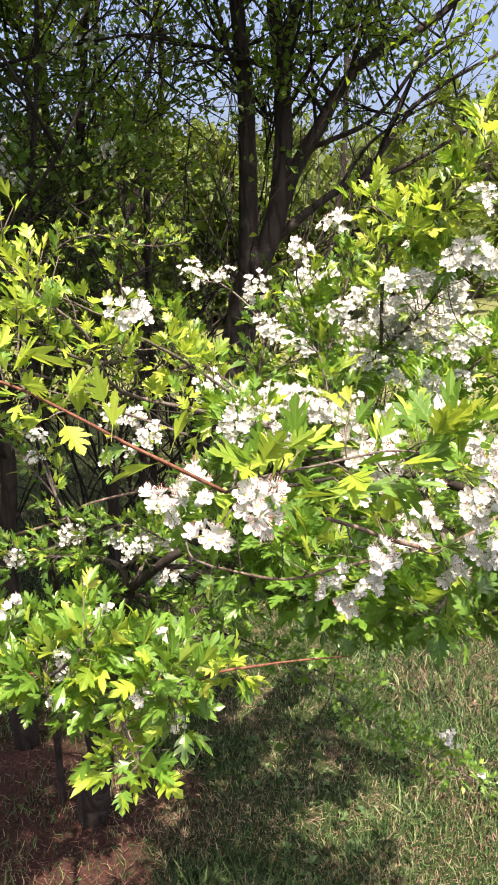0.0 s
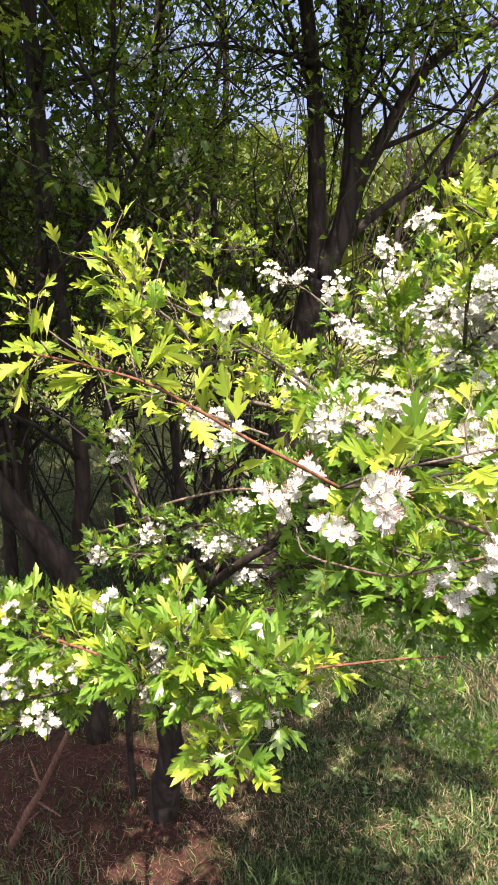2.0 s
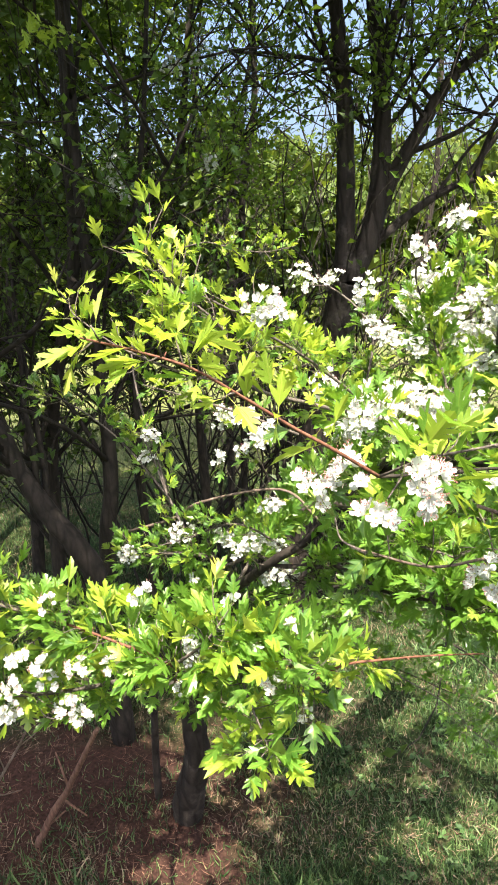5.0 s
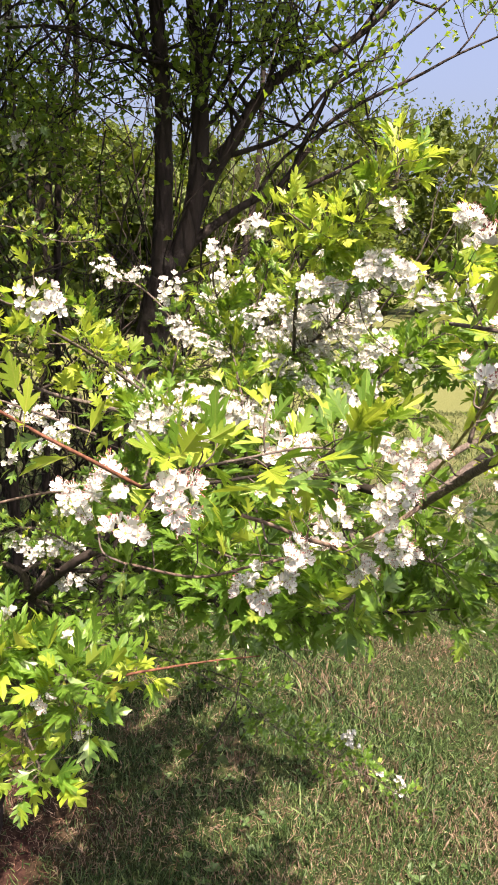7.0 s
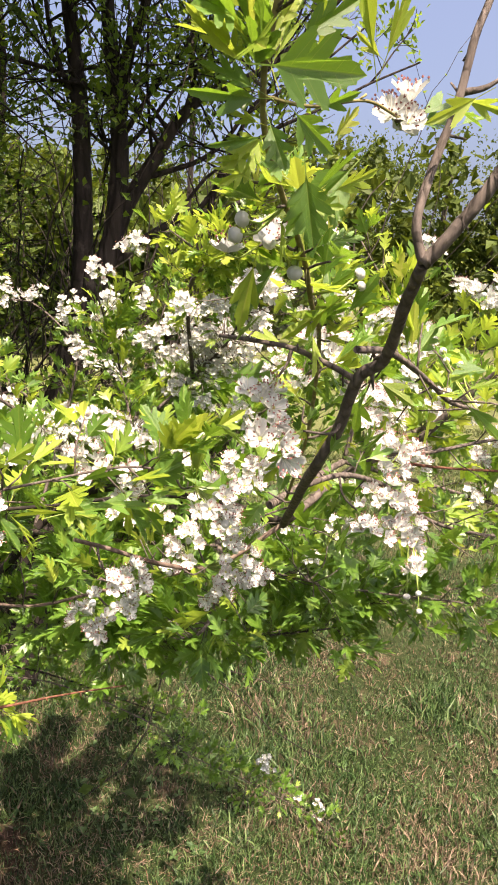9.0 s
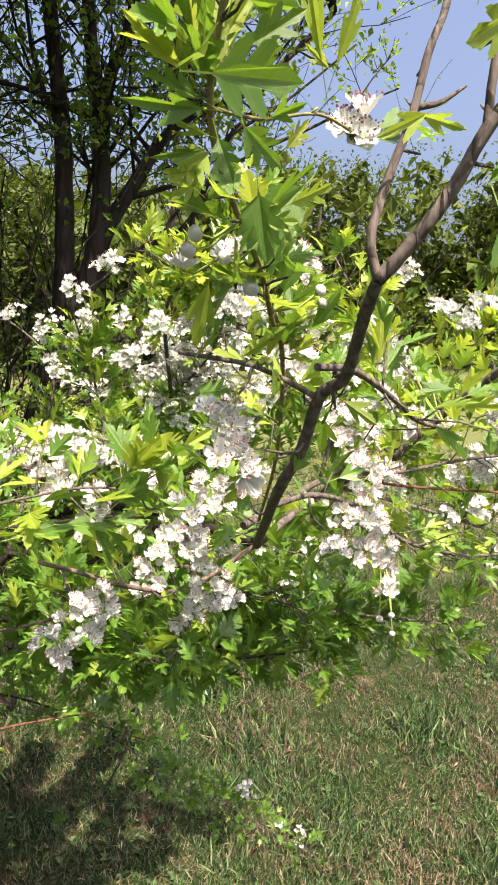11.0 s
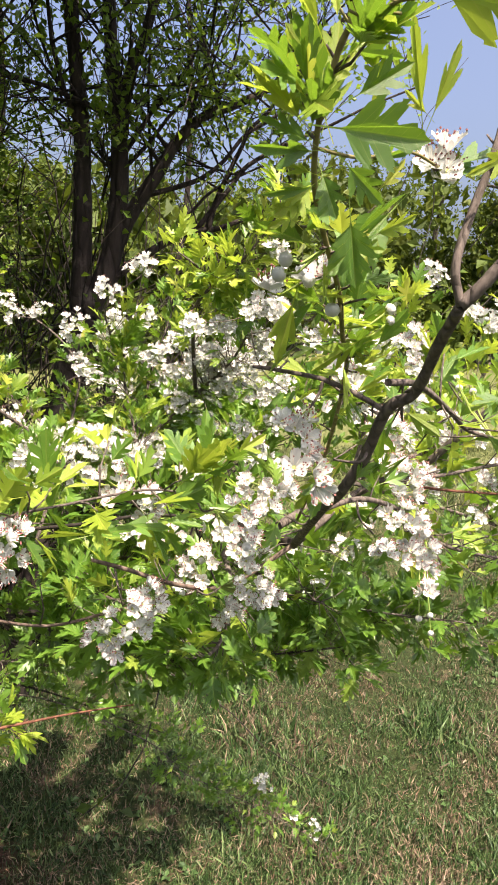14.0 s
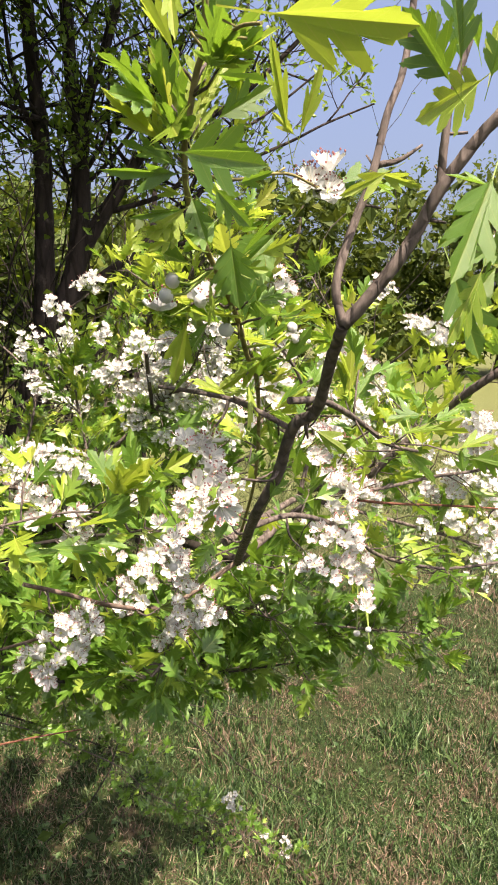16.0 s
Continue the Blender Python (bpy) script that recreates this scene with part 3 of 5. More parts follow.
WOOD = [
    ([(-0.50, 2.6, -0.03), (-0.52, 2.6, 0.8), (-0.534, 2.6, 1.462), (-0.558, 2.6, 1.648), (-0.552, 2.6, 1.9), (-0.514, 2.6, 2.171), (-0.457, 2.6, 2.7), (-0.42, 2.6, 3.8)], 0.035),
    ([(-0.42, 3.0, -0.03), (-0.40, 3.0, 0.9), (-0.378, 3.0, 1.761), (-0.341, 3.0, 1.998), (-0.402, 3.0, 2.149), (-0.322, 3.0, 2.344), (-0.26, 3.0, 3.4)], 0.028),
    ([(-0.74, 2.0, -0.03), (-0.736, 2.0, 0.612), (-0.707, 2.0, 0.814), (-0.70, 2.0, 1.006), (-0.706, 2.0, 1.189), (-0.74, 2.05, 2.0), (-0.70, 2.05, 3.2)], 0.034),
    ([(-0.68, 1.85, -0.03), (-0.70, 1.82, 0.55), (-0.756, 1.8, 0.724), (-0.824, 1.8, 0.816), (-0.888, 1.8, 0.925), (-0.933, 1.8, 1.031), (-1.05, 1.8, 1.5), (-1.1, 1.85, 2.8)], 0.045),
    ([(-0.96, 2.1, -0.03), (-0.953, 2.1, 0.716), (-0.935, 2.1, 0.983), (-0.875, 2.1, 1.268), (-0.80, 2.1, 1.531), (-0.78, 2.15, 2.4), (-0.8, 2.2, 3.4)], 0.032),
    (up_stem(-1.35, 2.7, (0.03, 0.0), 4.4, 0.22, 1), 0.05),
    (up_stem(-1.05, 3.5, (0.04, 0.0), 4.6, 0.22, 2), 0.04),
    (up_stem(-0.62, 3.9, (0.03, 0.0), 4.4, 0.25, 3), 0.035),
    (up_stem(-0.70, 4.4, (0.02, 0.02), 4.8, 0.25, 4), 0.045),
    (up_stem(-1.95, 3.4, (0.05, 0.0), 4.8, 0.25, 5), 0.05),
    (up_stem(0.55, 4.3, (0.03, 0.0), 4.2, 0.15, 6), 0.04),
    (up_stem(-1.6, 5.2, (0.0, 0.0), 5.0, 0.15, 8), 0.05),
]
SHADE = {2: [((-1.05, 2.5, 2.40), (0.45, 0.3, 0.35), 26, 0.20, 0.024)], 4: [((-1.25, 2.3, 1.95), (0.35, 0.3, 0.40), 22, 0.20, 0.024)], 6: [((-0.75, 3.3, 2.45), (0.35, 0.3, 0.35), 16, 0.22, 0.024), ((-1.0, 3.9, 4.6), (1.7, 0.8, 0.9), 70, 0.5, 0.085)], 9: [((-2.7, 1.6, 3.4), (0.6, 1.3, 1.3), 70, 0.5, 0.085)]}          # dense lower crowns; the high ones of 6 and 9 are unseen sky blockers
SHADE_ROOFS = {0: 10, 2: 44, 4: 30, 5: 30}          # trees given a broad upper crown, out of view, to cast shade
for k_, (line_, r_) in enumerate(WOOD):
    x_, y_ = line_[0][:2]
    front_ = x_ < -0.45 and y_ < 3.6
    roof_ = ((x_ + 0.3, y_ - 0.4, 3.5), (0.65, 0.75, 0.5), SHADE_ROOFS[k_]) if k_ in SHADE_ROOFS else None
    if k_ in (6, 9):
        roof_ = ((-1.25, 3.2, 2.75), (0.6, 0.4, 0.6), 26) if k_ == 6 else ((-1.75, 3.0, 2.8), (0.8, 0.5, 0.7), 34)
    # unseen canopy lumps, added to shade the near ground and the thicket
    if k_ == 3:
        roof_ = ((-0.50, 0.40, 2.85), (0.38, 0.26, 0.22), 44)
    if k_ == 5:
        roof_ = ((-0.52, 0.10, 2.9), (0.40, 0.26, 0.2), 34, 0.25)
    if k_ == 4:
        roof_ = ((-0.45, 1.05, 2.95), (0.48, 0.30, 0.25), 38)
    # trees on the left take the shaded leaf colour, the others the lit one
    make_tree("wood_tree", "slender dark tree with fresh leaves in the thicket", [(line_, r_ * (0.9 if k_ in (2, 3, 4) else 0.62), r_ * (0.45 if k_ in (2, 3, 4) else 0.25))], 40 + k_, 24 if front_ else 10,
              per=5.0 if front_ else 2.0, size=0.026, group="trees of the thicket", low=0.8 if x_ < 0.3 else 1.5, limb_len=(0.5, 1.0), spread=0.08, roof=([roof_] if roof_ else []) + SHADE.get(k_, []), leaves=LEAF_WOOD_LIT if x_ > -0.6 else LEAF_WOOD_SHADED)


def thicket_shrub(x, y, seed, height, per=3):
    """Thin crooked suckers with leaves."""
    rnd = random.Random(seed)
    top = thing("thicket_shrub", "tangle of thin dark suckers with small green leaves", "shrub", "shrubs of the thicket", at=(x, y, ground_height(x, y)))
    tips = []
    for k in range(rnd.randint(6, 8)):
        bm = bmesh.new()
        w = Vector((rnd.uniform(-0.5, 0.5), rnd.uniform(-0.5, 0.5), 1.0))
        grow(bm, (rnd.uniform(-0.18, 0.18), rnd.uniform(-0.18, 0.18), -0.02), w, height * rnd.uniform(0.7, 1.15), 0.007, rnd, 1, tips, 0.2, 4, 0.5)
        part("stem", bm, BARK_DARK, top)
    tips = [t for t in tips if t[0].z > height * 0.42]
    # tall suckers take the lit leaf colour, low ones the shaded
    green = LEAF_WOOD_LIT if height > 2.2 else LEAF_WOOD_SHADED
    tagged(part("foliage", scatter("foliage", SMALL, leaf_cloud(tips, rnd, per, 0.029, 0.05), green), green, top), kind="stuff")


rng = random.Random(77)
for k_, (x_, y_, h_) in enumerate([(-0.30, 2.75, 1.5), (-0.62, 3.1, 1.6), (-0.05, 3.1, 1.5), (-1.0, 2.7, 1.5), (0.25, 3.5, 1.3), (-1.4, 3.3, 1.6),
                                  (-0.45, 2.9, 2.5), (-0.15, 3.2, 2.6), (0.1, 3.4, 2.4), (-0.85, 3.3, 2.6), (-0.30, 3.8, 2.6), (0.35, 3.0, 2.3), (-0.9, 4.2, 1.5), (0.6, 3.7, 1.2), (-1.9, 4.2, 1.7), (0.9, 4.9, 1.5)]):
    thicket_shrub(x_, y_, 300 + k_, h_, 0.8 if h_ > 2.2 else 2.2)


def far_tree(x, y, h, r, seed, name="far_tree", label="broad green tree at the far wood edge", group="trees of the far wood edge", leaf=0.12, foot=0.16):
    """A broad tree of the wood edge: trunk, and a crown of leaf clumps."""
    rnd = random.Random(seed)
    top = thing(name, label, "tree" if name == "far_tree" else "bush", group, at=(x, y, 0))
    bm = bmesh.new()
    tube(bm, [Vector((0, 0, -0.1)), Vector((0.1, 0, h * 0.3)), Vector((0, 0.1, h * 0.6)), Vector((0.1, 0, h * 0.85))], foot, foot * 0.3, 7)
    part("trunk", bm, FAR_TRUNK, top)
    mats = []
    lumps = [(Vector((rnd.gauss(0, r * 0.5), rnd.gauss(0, r * 0.4), h * (0.14 + 0.78 * rnd.random()))), rnd.uniform(0.25, 0.5) * r) for k in range(24)]
    for c, lr in lumps:
        for k in range(26):
            d = rand_dir(rnd)
            mats.append(leaf_pose(c + d * lr * rnd.uniform(0.3, 0.72) - Vector((0, 0, leaf)), rand_dir(rnd), d + Vector((0, 0, 0.4)), leaf * rnd.uniform(3.4, 4.6), rnd, 40))
        for k in range(150):
            d = rand_dir(rnd)
            q = c + d * lr * rnd.uniform(0.72, 1.02)
            if q.z < 0.15:
                continue
            mats.append(leaf_pose(q, rand_dir(rnd), d + Vector((0, 0, 0.6)) + rand_dir(rnd) * 0.5, leaf * rnd.uniform(0.65, 1.35), rnd, 40))
    tagged(part("crown", scatter("crown", SMALL, mats, LEAF_FAR), LEAF_FAR, top), kind="stuff")


rng = random.Random(9)
for k_ in range(17):
    az = -24 + 4.6 * k_ + rng.uniform(-1, 1)
    dist = 24 + rng.uniform(-2.0, 3.0)
    far_tree(dist * math.sin(radians(az)), dist * math.cos(radians(az)), rng.uniform(4.2, 6.0) + (1.0 if az > 14 else 0.0), rng.uniform(2.2, 3.0), 500 + k_)


for k_ in range(9):
    az = -40 + 6.6 * k_ + rng.uniform(-1.5, 1.5)
    dist = 15.0 + rng.uniform(-1.0, 2.0)
    far_tree(dist * math.sin(radians(az)), dist * math.cos(radians(az)), rng.uniform(3.0, 4.0), rng.uniform(1.6, 2.1), 700 + k_,
             "meadow_bush", "sunlit green bush beyond the thicket", "bushes beyond the thicket", 0.14, 0.06)


# ---- the flowering hawthorn ----
FAR = [
    (-0.037, 1.190, 1.506, 0.029), (0.017, 1.190, 1.507, 0.016), (0.071, 1.190, 1.486, 0.026), (-0.046, 0.610, 1.501, 0.018),
    (0.161, 0.830, 1.577, 0.018), (0.121, 0.850, 1.547, 0.015), (0.136, 0.950, 1.505, 0.025), (0.127, 1.000, 1.479, 0.022),
    (0.080, 1.150, 1.428, 0.018), (0.114, 1.150, 1.407, 0.028), (0.156, 1.100, 1.442, 0.024), (0.148, 1.100, 1.406, 0.021),
    (0.006, 0.880, 1.376, 0.019), (0.048, 0.700, 1.376, 0.015), (0.079, 0.780, 1.372, 0.019), (0.111, 0.770, 1.368, 0.019),
    (0.097, 0.750, 1.356, 0.016), (0.147, 0.800, 1.371, 0.013), (0.188, 0.850, 1.359, 0.015),
]
HEART = [
    (0.252, 1.100, 1.421, 0.034), (0.258, 1.100, 1.479, 0.019), (0.282, 1.000, 1.469, 0.022), (0.300, 1.000, 1.445, 0.026),
    (0.318, 1.050, 1.401, 0.032), (0.277, 1.100, 1.375, 0.029), (0.327, 0.950, 1.454, 0.021), (0.333, 0.900, 1.481, 0.016),
    (0.355, 0.950, 1.421, 0.018), (0.321, 0.950, 1.359, 0.025), (0.339, 0.950, 1.334, 0.021), (0.302, 0.760, 1.543, 0.023),
    (0.279, 0.760, 1.535, 0.015), (0.332, 0.800, 1.533, 0.014), (0.230, 1.100, 1.412, 0.024), (0.283, 1.050, 1.418, 0.028),
]
LOW = [
    (-0.114, 1.000, 1.308, 0.018), (-0.153, 1.000, 1.300, 0.013), (-0.074, 0.900, 1.309, 0.017), (-0.301, 1.100, 1.250, 0.015),
    (-0.309, 1.100, 1.211, 0.015), (-0.244, 1.060, 1.090, 0.020), (-0.171, 1.060, 1.079, 0.020), (-0.115, 1.050, 1.076, 0.020),
    (-0.079, 1.050, 1.071, 0.014), (-0.063, 1.050, 1.020, 0.018), (-0.097, 1.050, 1.016, 0.013), (-0.342, 1.060, 1.044, 0.017),
    (-0.224, 1.050, 1.008, 0.009), (-0.084, 0.610, 1.208, 0.008), (-0.020, 0.560, 1.208, 0.007), (-0.126, 0.600, 1.143, 0.009),
    (-0.142, 0.600, 1.107, 0.008), (-0.035, 0.520, 1.170, 0.007), (-0.010, 0.540, 1.130, 0.009), (-0.183, 0.620, 1.204, 0.010),
]
LOW2 = [
    (-0.269, 0.580, 1.213, 0.010),
    (-0.306, 0.580, 1.148, 0.010),
    (-0.285, 0.580, 1.138, 0.012),
    (-0.245, 0.580, 1.137, 0.012),
    (-0.264, 0.580, 1.094, 0.013),
    (-0.246, 0.580, 1.079, 0.011),
    (-0.321, 0.580, 1.112, 0.014),
    (-0.328, 0.580, 1.081, 0.012),
    (-0.207, 0.580, 1.145, 0.010),
    (-0.328, 0.600, 1.128, 0.011), (-0.339, 0.600, 1.061, 0.013), (-0.287, 0.620, 1.060, 0.010), (-0.265, 0.620, 1.049, 0.010),
    (-0.355, 0.650, 1.070, 0.010),
]
NEAR = [
    (0.029, 0.400, 1.411, 0.014), (0.008, 0.420, 1.392, 0.013), (0.068, 0.320, 1.433, 0.011), (0.043, 0.335, 1.408, 0.009),
    (0.128, 0.385, 1.440, 0.012), (0.145, 0.400, 1.425, 0.009), (0.126, 0.420, 1.330, 0.014), (0.147, 0.420, 1.334, 0.007),
    (0.148, 0.420, 1.357, 0.010), (0.193, 0.480, 1.351, 0.015), (0.191, 0.360, 1.428, 0.013), (0.220, 0.440, 1.353, 0.017),
    (0.210, 0.460, 1.326, 0.010), (0.223, 0.450, 1.424, 0.010),
]
RIGHT = [
    (0.243, 0.345, 1.516, 0.012), (0.192, 0.260, 1.500, 0.009), (0.196, 0.255, 1.489, 0.008), 
     (0.302, 0.380, 1.419, 0.012), (0.311, 0.370, 1.404, 0.011), (0.275, 0.340, 1.414, 0.008),
    (0.330, 0.385, 1.370, 0.006), (0.223, 0.226, 1.597, 0.0085), (0.309, 0.400, 1.440, 0.010), (0.172, 0.240, 1.554, 0.003),
    (0.190, 0.250, 1.559, 0.003), (0.519, 0.600, 1.355, 0.013), (0.334, 0.500, 1.388, 0.011),
]
RIGHT2 = [
    (0.535, 0.750, 1.550, 0.016), (0.588, 0.750, 1.553, 0.020), (0.614, 0.750, 1.558, 0.013), (0.369, 0.600, 1.479, 0.013),
    (0.338, 0.500, 1.446, 0.012), (0.433, 0.600, 1.431, 0.013), (0.427, 0.500, 1.418, 0.009), (0.440, 0.470, 1.426, 0.010),
    (0.525, 0.600, 1.349, 0.013), (0.475, 0.600, 1.432, 0.012), (0.625, 0.700, 1.241, 0.012), (0.300, 0.600, 1.320, 0.008),
    (0.325, 0.600, 1.285, 0.008), (0.272, 0.600, 1.537, 0.013), (0.356, 0.620, 1.454, 0.012), (0.414, 0.620, 1.461, 0.014),
    (0.383, 0.550, 1.410, 0.011),
]
HEADS_A = [
    (-0.374, 0.6, 1.058, 0.006),
    (-0.363, 0.6, 1.081, 0.008),
    (-0.291, 0.6, 1.107, 0.01),
    (-0.165, 1, 1.242, 0.01),
    (-0.154, 1, 1.313, 0.015),
    (-0.135, 1, 1.089, 0.013),
    (-0.127, 0.6, 1.155, 0.01),
    (-0.122, 1, 1.256, 0.013),
    (-0.097, 1, 1.27, 0.018),
    (-0.081, 1, 1.161, 0.018),
    (-0.074, 1, 1.05, 0.017),
    (0.036, 0.8, 1.333, 0.017),
    (0.055, 0.8, 1.374, 0.012),
    (0.067, 0.8, 1.347, 0.017),
    (0.072, 0.35, 1.412, 0.006),
    (0.073, 0.35, 1.428, 0.007),
    (0.095, 0.8, 1.376, 0.019),
    (0.097, 1.1, 1.425, 0.018),
    (0.115, 0.8, 1.38, 0.019),
    (0.13, 0.8, 1.363, 0.017),
]
HEADS_B = [
    (0.138, 0.38, 1.373, 0.007),
    (0.145, 0.8, 1.355, 0.013),
    (0.145, 0.5, 1.37, 0.008),
    (0.154, 0.44, 1.332, 0.007),
    (0.173, 0.5, 1.37, 0.008),
    (0.179, 0.8, 1.35, 0.01),
    (0.179, 1.1, 1.51, 0.018),
    (0.18, 1.1, 1.446, 0.014),
    (0.18, 0.47, 1.341, 0.007),
    (0.2, 0.5, 1.378, 0.006),
    (0.21, 0.42, 1.388, 0.007),
    (0.211, 0.7, 1.356, 0.012),
    (0.213, 0.75, 1.369, 0.011),
    (0.223, 0.42, 1.417, 0.005),
    (0.225, 0.4, 1.437, 0.008),
    (0.228, 1.02, 1.388, 0.021),
    (0.237, 0.44, 1.345, 0.007),
    (0.246, 0.4, 1.487, 0.008),
    (0.26, 1.02, 1.441, 0.026),
    (0.284, 1.03, 1.449, 0.022),
]
HEADS_C = [
    (0.312, 1, 1.471, 0.018),
    (0.329, 1.02, 1.535, 0.021),
    (0.338, 0.5, 1.466, 0.013),
    (0.34, 1.02, 1.426, 0.021),
    (0.354, 0.5, 1.453, 0.01),
    (0.357, 0.8, 1.425, 0.01),
    (0.374, 0.8, 1.507, 0.02),
    (0.396, 0.8, 1.501, 0.013),
    (0.489, 0.6, 1.352, 0.01),
    (0.292, 0.4, 1.476, 0.012),
    (0.322, 0.45, 1.437, 0.009),
    (0.353, 0.5, 1.524, 0.013),
    (0.368, 0.5, 1.515, 0.01),
    (0.515, 0.6, 1.406, 0.013),
    (0.537, 0.7, 1.539, 0.018),
    (0.548, 0.6, 1.453, 0.015),
    (0.566, 0.6, 1.319, 0.015),
    (0.566, 0.6, 1.369, 0.013),
]
BUDS = [
    (0.173, 0.232, 1.5605, 0.0034), (0.175, 0.232, 1.5655, 0.0034), (0.186, 0.240, 1.5595, 0.0032), (0.1955, 0.240, 1.550, 0.0035), (0.227, 0.262, 1.5515, 0.0030),
    (0.231, 0.270, 1.547, 0.002), (0.337, 0.400, 1.511, 0.003), (0.340, 0.400, 1.505, 0.003), (0.350, 0.400, 1.503, 0.003),
    (0.334, 0.385, 1.342, 0.002), (0.324, 0.385, 1.353, 0.003), (0.332, 0.385, 1.355, 0.002),
]

# the near shoot: foot, tip, leaf form, freshness, breadth
SHOOT_A = [
    ((0.183, 0.16, 1.620), (0.216, 0.15, 1.618), 3, 1, 0.85),
    ((0.164, 0.17, 1.628), (0.165, 0.165, 1.614), 4, 1, 0.8),
    ((0.167, 0.195, 1.599), (0.15, 0.185, 1.608), 4, 1, 0.62),
    ((0.174, 0.195, 1.599), (0.168, 0.2, 1.615), 1, 1, 0.95),
    ((0.172, 0.2, 1.595), (0.155, 0.195, 1.599), 0, 0.5, 0.6),
    ((0.173, 0.2, 1.593), (0.15, 0.18, 1.588), 2, 0, 0.45),
    ((0.175, 0.2, 1.601), (0.181, 0.205, 1.619), 2, 0.5, 0.7),
    ((0.166, 0.165, 1.591), (0.183, 0.15, 1.587), 3, 0, 1.0),
    ((0.179, 0.19, 1.605), (0.193, 0.185, 1.614), 0, 0, 0.8),
    ((0.19, 0.2, 1.611), (0.183, 0.195, 1.623), 0, 1, 0.7),
]
SHOOT_B = [
    ((0.195, 0.2, 1.615), (0.192, 0.2, 1.624), 4, 1, 0.6),
    ((0.201, 0.195, 1.604), (0.193, 0.19, 1.628), 4, 1, 0.52),
    ((0.204, 0.195, 1.604), (0.208, 0.19, 1.623), 4, 1, 0.62),
    ((0.205, 0.2, 1.606), (0.197, 0.2, 1.612), 2, 1, 0.7),
    ((0.174, 0.205, 1.588), (0.163, 0.2, 1.59), 2, 1, 0.7),
    ((0.176, 0.21, 1.586), (0.164, 0.205, 1.576), 1, 1, 0.9),
    ((0.174, 0.2, 1.584), (0.158, 0.2, 1.58), 4, 0, 0.5),
    ((0.175, 0.2, 1.588), (0.179, 0.195, 1.575), 0, 0, 0.9),
    ((0.18, 0.195, 1.59), (0.19, 0.19, 1.579), 3, 0, 0.9),
    ((0.186, 0.19, 1.59), (0.193, 0.18, 1.592), 2, 0, 0.8),
]
SHOOT_C = [
    ((0.193, 0.2, 1.585), (0.2, 0.2, 1.594), 0, 1, 0.8),
    ((0.19, 0.215, 1.579), (0.194, 0.215, 1.557), 1, 0, 0.85),
    ((0.2, 0.22, 1.574), (0.215, 0.22, 1.582), 0, 1, 0.7),
    ((0.191, 0.22, 1.57), (0.205, 0.22, 1.57), 0, 0.3, 0.7),
    ((0.177, 0.22, 1.581), (0.165, 0.22, 1.573), 3, 0.7, 0.7),
    ((0.186, 0.215, 1.584), (0.175, 0.21, 1.573), 0, 0, 0.8),
    ((0.177, 0.18, 1.598), (0.184, 0.17, 1.594), 1, 0, 0.9),
    ((0.176, 0.2, 1.61), (0.182, 0.2, 1.62), 0, 0.6, 0.7),
    ((0.185, 0.195, 1.603), (0.188, 0.19, 1.611), 2, 0.8, 0.7),
    ((0.235, 0.2, 1.6), (0.219, 0.2, 1.591), 2, 1, 0.75),
]
SHOOT_D = [
    ((0.211, 0.23, 1.585), (0.189, 0.23, 1.561), 1, 0, 0.7),
    ((0.233, 0.165, 1.613), (0.216, 0.16, 1.626), 1, 0, 0.8),
    ((0.235, 0.165, 1.617), (0.228, 0.16, 1.636), 3, 0, 0.8),
    ((0.245, 0.17, 1.618), (0.225, 0.165, 1.604), 1, 1, 0.8),
    ((0.238, 0.15, 1.592), (0.227, 0.145, 1.565), 3, 0, 0.75),
    ((0.241, 0.155, 1.571), (0.231, 0.15, 1.551), 1, 0.6, 0.8),
    ((0.243, 0.165, 1.615), (0.243, 0.16, 1.628), 0, 0, 0.9),
    ((0.232, 0.205, 1.6), (0.246, 0.2, 1.596), 2, 1, 0.7),
]
L2 = [
    (0.191, 0.240, 1.580, 0.212, 1.567), (0.181, 0.270, 1.523, 0.192, 1.535), (0.180, 0.270, 1.509, 0.202, 1.510),
    (0.180, 0.300, 1.485, 0.197, 1.472), (0.227, 0.280, 1.476, 0.234, 1.491), (0.309, 0.300, 1.512, 0.288, 1.510),
    (0.218, 0.270, 1.538, 0.200, 1.524), (0.204, 0.260, 1.547, 0.223, 1.544), (0.268, 0.360, 1.391, 0.262, 1.420),
    (0.222, 0.300, 1.486, 0.230, 1.494), (0.229, 0.290, 1.496, 0.217, 1.506), (0.297, 0.400, 1.363, 0.276, 1.380),
    (0.185, 0.420, 1.317, 0.170, 1.322), (0.212, 0.420, 1.311, 0.200, 1.328),
]
L3 = [
    (0.111, 0.350, 1.427, 0.085, 1.424), (0.111, 0.350, 1.426, 0.138, 1.429), (0.121, 0.370, 1.448, 0.097, 1.447),
    (0.129, 0.370, 1.425, 0.158, 1.423), (0.054, 0.400, 1.355, 0.036, 1.339), (0.020, 0.380, 1.449, 0.028, 1.469),
    (0.013, 0.380, 1.425, -0.013, 1.436), (0.033, 0.380, 1.432, 0.027, 1.456), (0.043, 0.380, 1.429, 0.046, 1.452),
    (0.059, 0.360, 1.432, 0.063, 1.455), (0.075, 0.360, 1.432, 0.084, 1.451), (-0.033, 0.360, 1.480, -0.023, 1.495),
    (0.205, 0.440, 1.321, 0.172, 1.303), (0.217, 0.440, 1.314, 0.201, 1.287), (-0.031, 0.520, 1.122, -0.036, 1.081),
    (-0.064, 0.520, 1.122, -0.080, 1.088),
]
